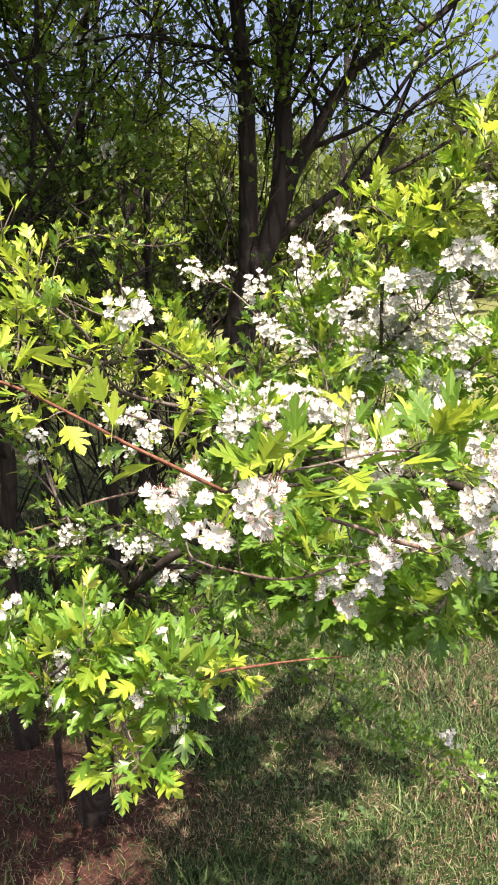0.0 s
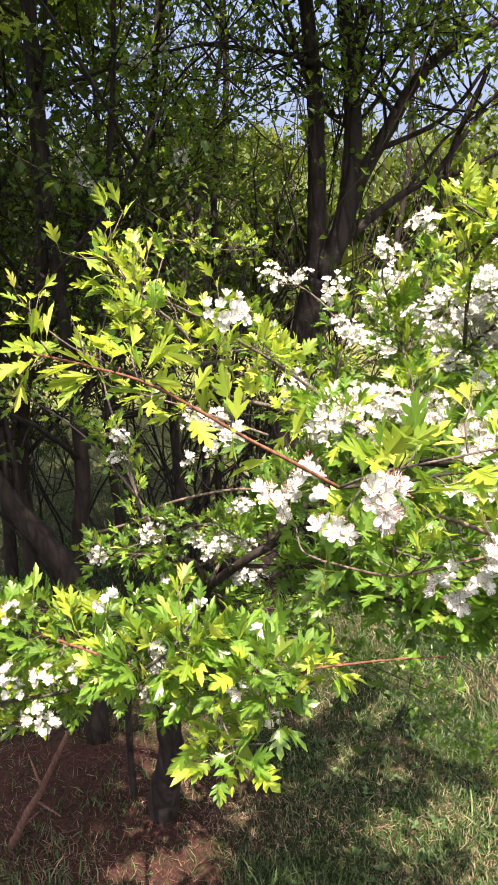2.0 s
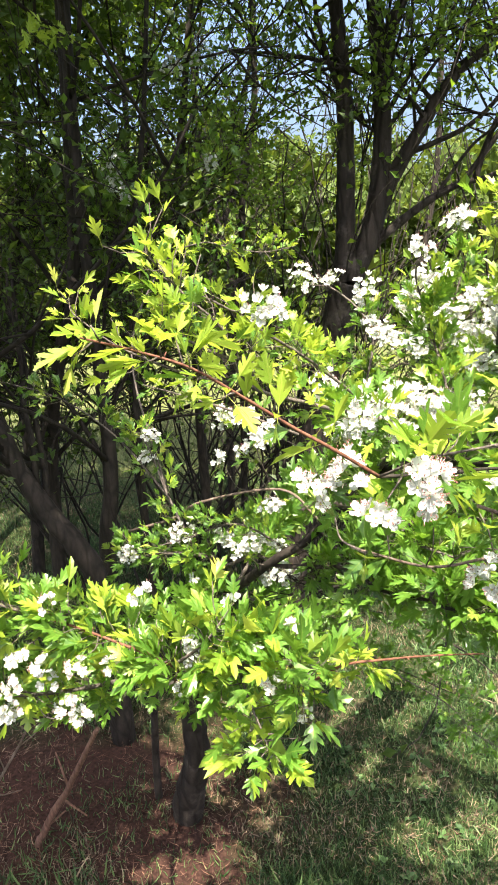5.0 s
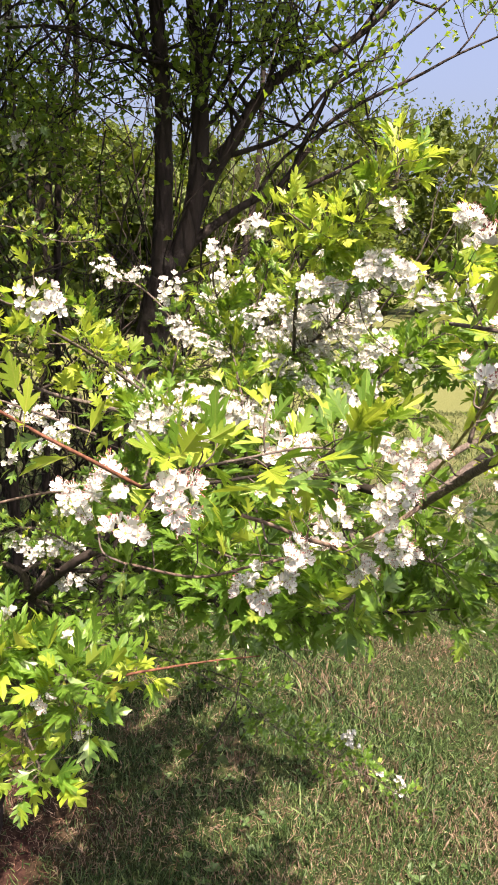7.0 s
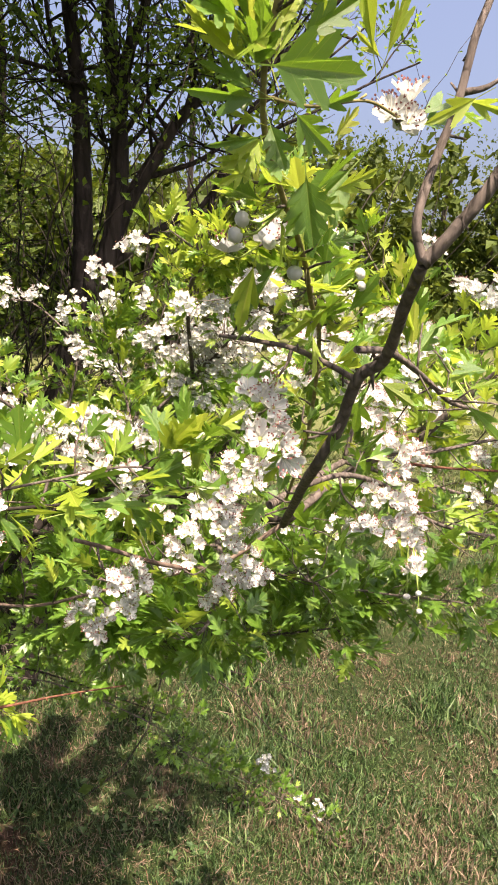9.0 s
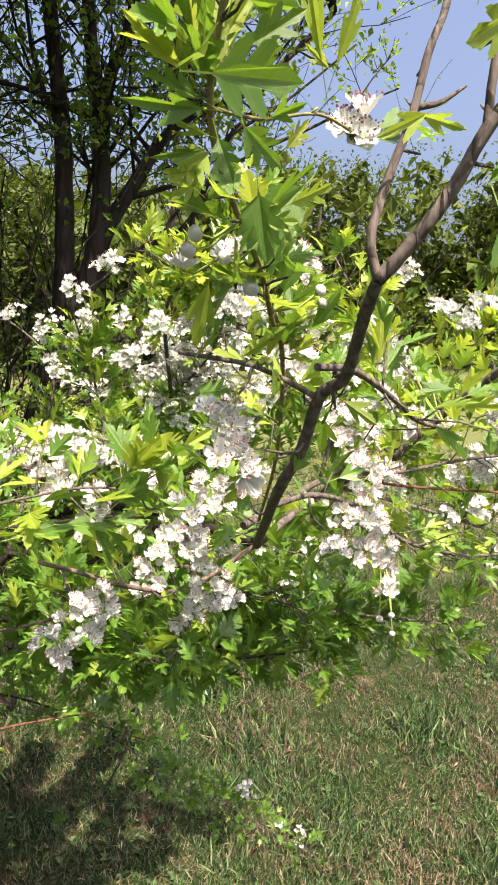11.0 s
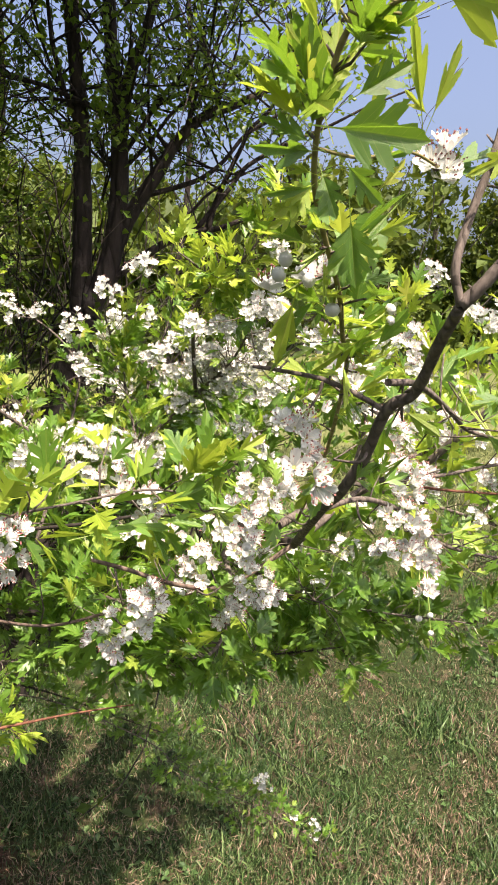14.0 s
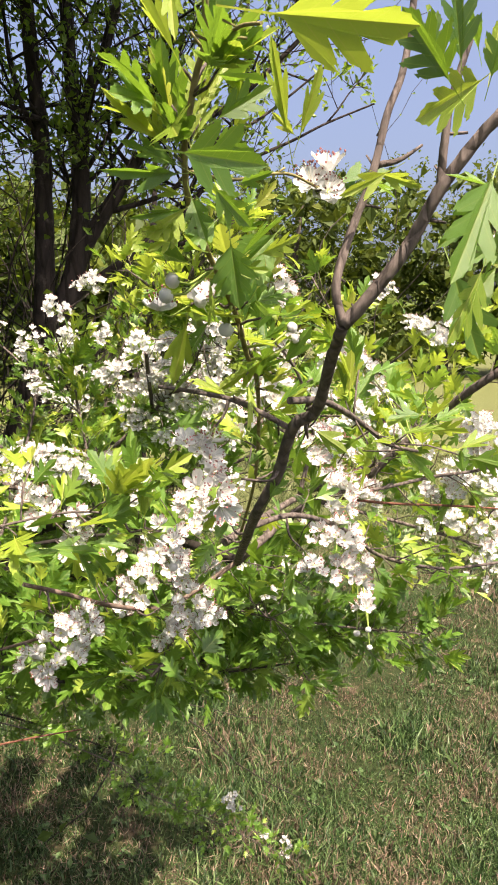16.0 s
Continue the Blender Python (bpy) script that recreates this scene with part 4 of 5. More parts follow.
L4 = [
    (-0.084, 0.330, 1.502, -0.102, 1.511), (-0.086, 0.330, 1.502, -0.117, 1.491), (-0.141, 0.560, 1.546, -0.145, 1.575),
    (-0.136, 0.560, 1.551, -0.127, 1.566), (-0.131, 0.560, 1.548, -0.164, 1.563), (-0.112, 0.570, 1.521, -0.120, 1.540),
    (-0.058, 0.360, 1.504, -0.024, 1.493), (-0.031, 0.370, 1.466, -0.026, 1.492), (0.021, 0.370, 1.441, 0.031, 1.468),
    (-0.005, 0.370, 1.448, -0.025, 1.442), (0.007, 0.380, 1.435, -0.024, 1.425), (0.065, 0.360, 1.437, 0.053, 1.457),
    (-0.063, 0.350, 1.499, -0.069, 1.512),
]
L5 = [
    (0.241, 0.170, 1.570, 0.251, 1.546), (0.241, 0.150, 1.588, 0.227, 1.573), (0.229, 0.170, 1.619, 0.229, 1.631),
    (0.242, 0.170, 1.624, 0.234, 1.631), (0.246, 0.170, 1.620, 0.249, 1.634), (0.230, 0.210, 1.600, 0.242, 1.594),
    (0.240, 0.220, 1.597, 0.254, 1.602),
]

shrub = thing("hawthorn_shrub", "flowering hawthorn shrub with white blossom and lobed fresh leaves", "shrub", at=(0, 0, 0))


def flower_mesh(seed, open_=1.0, fine=True):
    """A five-petalled white flower, 1 across, facing +z, with green centre and stamens."""
    rnd = random.Random(seed)
    me = bpy.data.meshes.new("flower")
    v, f, mi = [], [], []
    for k in range(5):
        th = 2 * math.pi * k / 5 + rnd.uniform(-0.08, 0.08)
        lift = rnd.uniform(0.08, 0.24) + (1 - open_) * 0.5
        c, s = math.cos(th), math.sin(th)
        wid = rnd.uniform(0.30, 0.35)
        rows = [(0.06, 0.05, 0.0), (0.16, 0.20, 0.35), (0.30, wid * 0.88, 0.75), (0.42, wid * 0.80, 1.0), (0.50, wid * 0.34, 1.08)]
        if not fine:
            rows = [rows[0], rows[2], rows[3], rows[4]]
        base = len(v)
        for rad, hw, zz in rows:
            for t in (-1, -0.45, 0.45, 1):
                rr, tt = rad * (1 - 0.05 * abs(t)), t * hw * 0.66
                z = lift * zz + 0.11 * abs(t) ** 2 - 0.05 * math.sin(math.pi * min(1, rad * 2)) + rnd.uniform(-0.012, 0.012)
                v.append((c * rr - s * tt, s * rr + c * tt, z))
        for a in range(len(rows) - 1):
            for b in range(3):
                i = base + a * 4 + b
                f.append((i, i + 1, i + 5, i + 4))
                mi.append(0)
    base = len(v)
    v.append((0, 0, 0.06))
    for k in range(8):
        v.append((0.10 * math.cos(k * math.pi / 4), 0.10 * math.sin(k * math.pi / 4), 0.015))
    for k in range(8):
        f.append((base, base + 1 + k, base + 1 + (k + 1) % 8))
        mi.append(1)
    for k in range(18 if fine else 9):
        th, out, up = rnd.uniform(0, 6.28), rnd.uniform(0.20, 0.47), rnd.uniform(0.30, 0.64)
        c, s = math.cos(th), math.sin(th)
        a, b = Vector((c * 0.07, s * 0.07, 0.02)), Vector((c * out, s * out, up))
        w = Vector((-s, c, 0)) * 0.015
        i = len(v)
        v += [tuple(a - w), tuple(a + w), tuple(b + w * 0.6), tuple(b - w * 0.6)]
        f.append((i, i + 1, i + 2, i + 3))
        mi.append(2)
        r, i = 0.044, len(v)
        v += [tuple(b + Vector(o) * r) for o in ((1, 0, 0), (-0.5, 0.87, 0), (-0.5, -0.87, 0), (0, 0, 1.1), (0, 0, -1.1))]
        blob = [(i, i + 1, i + 3), (i + 1, i + 2, i + 3), (i + 2, i, i + 3), (i + 1, i, i + 4), (i + 2, i + 1, i + 4), (i, i + 2, i + 4)]
        f += blob if fine else blob[:3]
        mi += [3] * (6 if fine else 3)
    me.from_pydata(v, [], f)
    for m in (PETAL, CENTRE, STAMEN, ANTHER):
        me.materials.append(m)
    me.polygons.foreach_set("material_index", mi)
    me.polygons.foreach_set("use_smooth", [m == 0 for m in mi])
    return me


def bud_mesh():
    bm = bmesh.new()
    bmesh.ops.create_icosphere(bm, subdivisions=2, radius=0.5)
    for q in bm.verts:
        q.co.z *= 0.92
        q.co *= 1 + 0.05 * noise.noise(q.co * 5)
    for fc in bm.faces:
        fc.smooth = True
        fc.material_index = 1 if fc.calc_center_median().z < -0.33 else 0
    me = bpy.data.meshes.new("bud")
    bm.to_mesh(me)
    bm.free()
    me.materials.append(PETAL)
    me.materials.append(STALK)
    return me


FLOWERS = [flower_mesh(k, 1.0 if k < 4 else 0.55) for k in range(6)]
FLOWERS_BACK = [flower_mesh(k, 1.0 if k < 4 else 0.55, False) for k in range(6)]
BUD = bud_mesh()

wood_points = []        # places on the wood, for spurs to grow from
shrub_leaves = []       # (matrix, template, young)


def branch(pts, r0, r1, material=TWIG, name="branch", sides=8, rough=0.10, label=""):
    line = smooth_path(pts, 6)
    bm = bmesh.new()
    tube(bm, line, r0, r1, sides, rough)
    rnd = random.Random(int(abs(pts[0][0]) * 1e4) + len(pts))
    # knobbly nodes and short spurs
    for i in range(3, len(line) - 2, 4):
        if rnd.random() < 0.55 and r0 < 0.012:
            d = rand_dir(rnd)
            tube(bm, [line[i], line[i] + d * (r0 * 1.2 + 0.001), line[i] + d * (r0 * 1.2 + rnd.uniform(0.002, 0.006))], r0 * 0.4, 0.0004, 4)
    ob = part(name, bm, material, shrub, label)
    wood_points.extend((q, (line[min(i + 1, len(line) - 1)] - line[max(i - 1, 0)]).normalized()) for i, q in enumerate(line))
    return line


SUNWARD = Vector((0.25, 0.15, 1.0))


def sprig(p, way, rnd, leaves=5, size=0.028, young=0.3, stem=0.02, bm=None):
    """A short shoot with a fan of leaves."""
    way = Vector(way).normalized()
    tip = p + way * stem
    if bm is not None:
        tube(bm, [p, p + way * stem * 0.5 + rand_dir(rnd) * stem * 0.1, tip], 0.0006, 0.0004, 4)
    for k in range(leaves):
        u = (k + 1) / leaves
        b = p + way * stem * (0.35 + 0.65 * u)
        w = (way * (0.35 + 0.75 * u) + rand_dir(rnd) * 0.85 + Vector((0, 0, 0.25))).normalized()
        s = size * rnd.uniform(0.65, 1.2)
        b = b + w * s * 0.3
        shrub_leaves.append((leaf_pose(b, w, SUNWARD + rand_dir(rnd) * 0.75, s, rnd, 30), rnd.randrange(len(LEAVES)), rnd.random() < young))


def leafy(line, rnd, step, lo=0.1, hi=1.0, size=0.028, young=0.3, leaves=5, stem=0.025, bm=None):
    """Shoots all along a branch."""
    n = len(line)
    length = sum((line[i + 1] - line[i]).length for i in range(n - 1))
    for k in range(int(length / step)):
        i = min(n - 2, int((lo + (hi - lo) * rnd.random()) * (n - 1)))
        d = (line[i + 1] - line[i]).normalized()
        w = rand_dir(rnd)
        w = (w - d * w.dot(d)).normalized() + d * 0.5 + Vector((0, 0, 0.35))
        sprig(line[i].lerp(line[i + 1], rnd.random()), w, rnd, rnd.randint(max(2, leaves - 2), leaves + 1), size, young, stem * rnd.uniform(0.5, 1.6), bm)


# foot and main limbs
branch([(-0.40, 1.56, -0.03), (-0.385, 1.52, 0.1), (-0.34, 1.46, 0.296), (-0.33, 1.40, 0.508), (-0.26, 1.28, 0.72), (-0.17, 1.12, 0.95)], 0.048, 0.015, BARK, "trunk", 12, 0.20, "dark brown trunk foot in the shade")
branch([(-0.50, 1.61, -0.03), (-0.49, 1.58, 0.2), (-0.45, 1.5, 0.5), (-0.36, 1.3, 0.85), (-0.30, 1.1, 1.0)], 0.012, 0.006, BARK, "trunk")
main = branch([(-0.17, 1.12, 0.95), (-0.079, 1.0, 1.07), (-0.032, 1.0, 1.10), (-0.004, 1.0, 1.13), (0.024, 1.0, 1.168), (0.085, 1.0, 1.224), (0.17, 0.85, 1.285), (0.23, 0.66, 1.33), (0.27, 0.5, 1.362)], 0.0085, 0.0042, BARK_DARK)
heart = branch([(0.085, 1.0, 1.224), (0.17, 1.05, 1.31), (0.26, 1.04, 1.40), (0.30, 0.95, 1.47), (0.30, 0.82, 1.54)], 0.0042, 0.0012)
back = branch([(0.024, 1.0, 1.168), (0.06, 1.1, 1.30), (0.08, 1.14, 1.42), (0.02, 1.18, 1.49), (-0.04, 1.19, 1.50)], 0.003, 0.001)
mid = branch([(0.085, 1.0, 1.224), (0.10, 0.88, 1.30), (0.09, 0.78, 1.35), (0.05, 0.72, 1.37), (0.0, 0.86, 1.375)], 0.004, 0.001)
mid2 = branch([(0.17, 0.85, 1.285), (0.16, 0.84, 1.37), (0.14, 0.9, 1.46), (0.12, 0.88, 1.53), (0.16, 0.84, 1.57)], 0.0022, 0.0008)
upper = branch([(0.26, 1.04, 1.40), (0.233, 0.90, 1.524), (0.248, 0.85, 1.565), (0.267, 0.80, 1.588), (0.29, 0.78, 1.621), (0.307, 0.75, 1.656)], 0.003, 0.001)
upper2 = branch([(0.248, 0.85, 1.565), (0.225, 0.83, 1.585), (0.20, 0.82, 1.60)], 0.002, 0.0008)
low1 = branch([(-0.17, 1.12, 0.95), (-0.17, 1.08, 1.02), (-0.22, 1.06, 1.05), (-0.28, 1.06, 1.05), (-0.36, 1.07, 1.03)], 0.006, 0.0015)
low2 = branch([(-0.17, 1.08, 1.02), (-0.12, 1.06, 1.05), (-0.08, 1.05, 1.04), (-0.04, 1.04, 1.01)], 0.004, 0.001)
low3 = branch([(-0.22, 1.06, 1.05), (-0.27, 1.08, 1.15), (-0.30, 1.1, 1.22), (-0.32, 1.1, 1.26)], 0.003, 0.001)
dead = branch([(-0.382, 1.1, 1.066), (-0.272, 1.1, 1.099), (-0.217, 1.1, 1.132), (-0.07, 1.05, 1.175), (-0.004, 1.0, 1.14)], 0.0028, 0.002, DEADWOOD)
left0 = branch([(-0.33, 1.40, 0.508), (-0.30, 1.1, 0.80), (-0.24, 0.85, 0.96), (-0.175, 0.7, 1.04), (-0.079, 0.6, 1.137), (-0.027, 0.56, 1.171), (0.002, 0.54, 1.166)], 0.008, 0.0018)
red = branch([(0.002, 0.54, 1.166), (0.029, 0.53, 1.19), (0.064, 0.53, 1.197), (0.104, 0.53, 1.203), (0.149, 0.53, 1.207)], 0.0016, 0.0006, TWIG_RED, "twig", 6, 0.05, "thin red-brown young twig")
left1 = branch([(-0.24, 0.85, 0.96), (-0.28, 0.72, 1.02), (-0.33, 0.64, 1.06), (-0.40, 0.6, 1.08)], 0.004, 0.001)
left2 = branch([(-0.175, 0.7, 1.04), (-0.149, 0.6, 1.134), (-0.216, 0.62, 1.147), (-0.272, 0.62, 1.167), (-0.323, 0.62, 1.18), (-0.39, 0.62, 1.2)], 0.0022, 0.0008, TWIG_RED)
left3 = branch([(-0.149, 0.6, 1.134), (-0.12, 0.58, 1.165), (-0.10, 0.57, 1.19), (-0.09, 0.57, 1.205)], 0.002, 0.0008)
left4 = branch([(-0.079, 0.6, 1.137), (-0.06, 0.54, 1.14), (-0.045, 0.52, 1.12), (-0.04, 0.52, 1.10)], 0.0016, 0.0007)
spray = branch([(0.17, 0.85, 1.285), (0.085, 0.75, 1.358), (0.004, 0.70, 1.391), (-0.066, 0.65, 1.424), (-0.081, 0.60, 1.483), (-0.11, 0.58, 1.516), (-0.14, 0.56, 1.555)], 0.003, 0.0007)
spray2 = branch([(-0.066, 0.65, 1.424), (-0.12, 0.62, 1.44), (-0.18, 0.60, 1.47), (-0.22, 0.6, 1.50)], 0.0016, 0.0006)
arch_foot = branch([(0.23, 0.66, 1.33), (0.16, 0.58, 1.36), (0.10, 0.47, 1.39), (0.048, 0.40, 1.41)], 0.0016, 0.0012, BARK_DARK)
arch = branch([(0.048, 0.40, 1.41), (0.02, 0.38, 1.433), (-0.005, 0.37, 1.45), (-0.029, 0.36, 1.468), (-0.056, 0.345, 1.488), (-0.083, 0.335, 1.499), (-0.111, 0.33, 1.507)], 0.0013, 0.0006, TWIG_RED, "twig", 7, 0.06, "arching red-brown young twig")
arch2 = branch([(0.048, 0.40, 1.41), (0.07, 0.37, 1.43), (0.10, 0.36, 1.44), (0.14, 0.37, 1.445), (0.17, 0.38, 1.44)], 0.0009, 0.0006)
pale = branch([(0.27, 0.50, 1.362), (0.23, 0.49, 1.34), (0.202, 0.48, 1.335), (0.168, 0.45, 1.353), (0.135, 0.43, 1.373), (0.113, 0.42, 1.384)], 0.0021, 0.0014, DEADWOOD)
pale2 = branch([(0.202, 0.48, 1.335), (0.168, 0.48, 1.328), (0.125, 0.45, 1.333), (0.084, 0.42, 1.34), (0.037, 0.40, 1.36)], 0.0016, 0.0008, DEADWOOD)
low_near = branch([(0.23, 0.66, 1.33), (0.23, 0.55, 1.31), (0.21, 0.47, 1.30), (0.19, 0.45, 1.29)], 0.003, 0.001)

near = branch([(0.27, 0.5, 1.362), (0.241, 0.36, 1.437), (0.227, 0.297, 1.466), (0.230, 0.28, 1.487), (0.229, 0.259, 1.512), (0.233, 0.245, 1.521), (0.228, 0.22, 1.542), (0.225, 0.204, 1.554)], 0.0031, 0.0019, sides=12, rough=0.16, label="grey-brown forked branch")
near_up = branch([(0.225, 0.204, 1.554), (0.222, 0.205, 1.566), (0.227, 0.208, 1.583), (0.234, 0.212, 1.600), (0.239, 0.215, 1.620), (0.246, 0.220, 1.639), (0.25, 0.225, 1.68)], 0.0015, 0.0011, sides=10, rough=0.14)
near_right = branch([(0.225, 0.204, 1.554), (0.232, 0.200, 1.564), (0.240, 0.195, 1.578), (0.246, 0.190, 1.594), (0.254, 0.185, 1.608), (0.263, 0.18, 1.621), (0.29, 0.18, 1.66)], 0.0022, 0.0016, sides=10, rough=0.14)
near_right2 = branch([(0.246, 0.19, 1.594), (0.246, 0.19, 1.607), (0.247, 0.19, 1.619), (0.251, 0.19, 1.635)], 0.0013, 0.0010)
near_twig = branch([(0.229, 0.259, 1.511), (0.217, 0.262, 1.517), (0.204, 0.268, 1.522), (0.189, 0.275, 1.524), (0.177, 0.28, 1.525)], 0.0013, 0.0008, sides=8, rough=0.14)
near_stub = branch([(0.236, 0.213, 1.604), (0.243, 0.212, 1.606), (0.250, 0.211, 1.611)], 0.0012, 0.0004)
top_low = branch([(0.27, 0.5, 1.38), (0.253, 0.40, 1.455), (0.225, 0.30, 1.52), (0.211, 0.27, 1.54), (0.201, 0.25, 1.556), (0.184, 0.225, 1.577), (0.176, 0.21, 1.588), (0.173, 0.2, 1.599), (0.173, 0.195, 1.606), (0.174, 0.19, 1.616), (0.175, 0.185, 1.621), (0.174, 0.18, 1.628), (0.172, 0.175, 1.64)], 0.0011, 0.0008, GREEN_TWIG, rough=0.10)
top_leafstalk = branch([(0.175, 0.183, 1.619), (0.178, 0.175, 1.6195), (0.180, 0.167, 1.6195), (0.183, 0.16, 1.618)], 0.0006, 0.0004, GREEN_TWIG, rough=0.05)
top_flowerstalk = branch([(0.174, 0.205, 1.595), (0.188, 0.206, 1.594), (0.205, 0.21, 1.598), (0.218, 0.216, 1.596)], 0.0006, 0.0004, GREEN_TWIG, rough=0.05)
side1 = branch([(0.224, 0.25, 1.524), (0.247, 0.27, 1.521), (0.279, 0.30, 1.506), (0.302, 0.32, 1.493), (0.33, 0.34, 1.485)], 0.0016, 0.0010)
side2 = branch([(0.27, 0.5, 1.362), (0.33, 0.52, 1.40), (0.371, 0.50, 1.427), (0.388, 0.48, 1.455), (0.408, 0.46, 1.486), (0.43, 0.42, 1.524), (0.465, 0.40, 1.55)], 0.0034, 0.0028)
side3 = branch([(0.30, 0.47, 1.405), (0.316, 0.45, 1.429), (0.36, 0.45, 1.433), (0.406, 0.45, 1.442), (0.445, 0.45, 1.447), (0.544, 0.5, 1.449)], 0.0016, 0.0011)
side4 = branch([(0.316, 0.45, 1.429), (0.376, 0.46, 1.419), (0.454, 0.48, 1.409), (0.53, 0.50, 1.397)], 0.0012, 0.0008, TWIG_RED)
side5 = branch([(0.241, 0.36, 1.437), (0.27, 0.37, 1.44), (0.313, 0.40, 1.421), (0.366, 0.45, 1.382), (0.413, 0.47, 1.363), (0.475, 0.50, 1.347), (0.60, 0.52, 1.35)], 0.0018, 0.0012)
right0 = branch([(0.27, 0.55, 1.36), (0.36, 0.62, 1.38), (0.48, 0.66, 1.42), (0.56, 0.72, 1.50), (0.62, 0.75, 1.55)], 0.0040, 0.0010)
right1 = branch([(0.36, 0.62, 1.38), (0.45, 0.6, 1.36), (0.54, 0.62, 1.33), (0.66, 0.70, 1.28)], 0.0024, 0.0008)
right2 = branch([(0.36, 0.62, 1.38), (0.37, 0.62, 1.45), (0.34, 0.60, 1.51), (0.30, 0.58, 1.545)], 0.0024, 0.0008)
right3 = branch([(0.48, 0.66, 1.42), (0.44, 0.70, 1.52), (0.40, 0.74, 1.60)], 0.002, 0.0008)
lowtwig = branch([(-0.26, 1.28, 0.72), (-0.02, 1.2, 0.80), (0.201, 1.1, 0.761), (0.277, 1.08, 0.698), (0.364, 1.06, 0.659), (0.46, 1.06, 0.594), (0.56, 1.06, 0.527)], 0.0016, 0.0005)

inner1 = branch([(0.085, 1.0, 1.224), (0.20, 1.08, 1.23), (0.32, 1.10, 1.27), (0.50, 1.05, 1.31)], 0.005, 0.001)
inner2 = branch([(0.32, 1.10, 1.27), (0.42, 1.02, 1.40), (0.52, 0.96, 1.49)], 0.003, 0.001)
inner3 = branch([(0.024, 1.0, 1.168), (0.14, 0.88, 1.20), (0.28, 0.78, 1.23), (0.42, 0.75, 1.26)], 0.004, 0.001)
inner4 = branch([(0.17, 1.05, 1.31), (0.20, 1.16, 1.42), (0.24, 1.20, 1.54)], 0.003, 0.001)
inner5 = branch([(0.28, 0.78, 1.23), (0.30, 0.66, 1.25), (0.33, 0.58, 1.27)], 0.002, 0.0008)
inner6 = branch([(-0.004, 1.0, 1.13), (0.0, 0.9, 1.22), (0.02, 0.8, 1.28)], 0.002, 0.0008)
inner7 = branch([(0.14, 0.88, 1.20), (0.10, 0.76, 1.22), (0.15, 0.66, 1.235), (0.26, 0.60, 1.22)], 0.0025, 0.0008)
inner8 = branch([(0.28, 0.78, 1.23), (0.38, 0.68, 1.22), (0.52, 0.62, 1.22)], 0.0025, 0.0008)
# left limbs mostly out of view, added to shade the bare earth
left5 = branch([(-0.33, 0.64, 1.06), (-0.46, 0.60, 1.10), (-0.60, 0.62, 1.14), (-0.75, 0.66, 1.16)], 0.003, 0.001)
left6 = branch([(-0.30, 1.1, 0.80), (-0.45, 0.95, 0.98), (-0.60, 0.85, 1.10), (-0.72, 0.8, 1.25)], 0.006, 0.001)
left7 = branch([(-0.32, 0.62, 1.18), (-0.45, 0.62, 1.22), (-0.58, 0.64, 1.28)], 0.002, 0.0008)
sprigtwig = branch([(-0.27, 1.08, 1.15), (-0.36, 1.22, 1.38), (-0.31, 1.30, 1.54), (-0.237, 1.3, 1.578), (-0.186, 1.3, 1.571), (-0.118, 1.3, 1.558), (-0.055, 1.3, 1.567)], 0.002, 0.0006)
# limbs hidden behind the shrub, their big leaves added to cast ground shade
back2 = branch([(0.17, 1.05, 1.31), (0.24, 1.25, 1.34), (0.33, 1.45, 1.32), (0.42, 1.60, 1.28)], 0.004, 0.001)
back3 = branch([(0.06, 1.1, 1.30), (0.08, 1.30, 1.27), (0.12, 1.50, 1.22), (0.15, 1.65, 1.15)], 0.004, 0.001)
back4 = branch([(0.32, 1.10, 1.27), (0.45, 1.25, 1.35), (0.58, 1.40, 1.36)], 0.003, 0.001)
back5 = branch([(-0.17, 1.12, 0.95), (-0.10, 1.30, 1.02), (-0.02, 1.48, 1.05), (0.10, 1.60, 1.02)], 0.004, 0.001)
back6 = branch([(0.08, 1.30, 1.27), (0.20, 1.38, 1.15), (0.36, 1.42, 1.08)], 0.003, 0.001)
back7 = branch([(0.45, 1.25, 1.35), (0.58, 1.15, 1.38), (0.72, 1.10, 1.38)], 0.003, 0.001)
# low inner limb, added to block skylight from the ground
inner9 = branch([(-0.17, 1.12, 0.95), (-0.14, 1.25, 0.86), (-0.05, 1.32, 0.80), (0.05, 1.34, 0.77)], 0.004, 0.001)
# inner limbs with dense leaves, added to deepen the shrub's shadow on the grass
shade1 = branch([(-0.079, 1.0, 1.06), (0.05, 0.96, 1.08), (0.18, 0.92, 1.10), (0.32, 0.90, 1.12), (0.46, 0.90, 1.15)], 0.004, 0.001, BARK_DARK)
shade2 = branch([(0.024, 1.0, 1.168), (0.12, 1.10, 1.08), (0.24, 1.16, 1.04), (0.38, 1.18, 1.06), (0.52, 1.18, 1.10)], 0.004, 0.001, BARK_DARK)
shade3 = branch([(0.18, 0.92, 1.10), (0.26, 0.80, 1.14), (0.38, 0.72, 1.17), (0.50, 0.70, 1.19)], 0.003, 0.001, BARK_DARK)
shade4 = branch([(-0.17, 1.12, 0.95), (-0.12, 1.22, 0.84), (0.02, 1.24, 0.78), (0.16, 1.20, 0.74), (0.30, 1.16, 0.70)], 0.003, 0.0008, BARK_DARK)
fillA = branch([(0.045, 0.8, 1.382), (-0.006, 0.75, 1.431), (-0.051, 0.68, 1.472), (-0.085, 0.62, 1.504), (-0.127, 0.6, 1.526)], 0.0022, 0.0008)
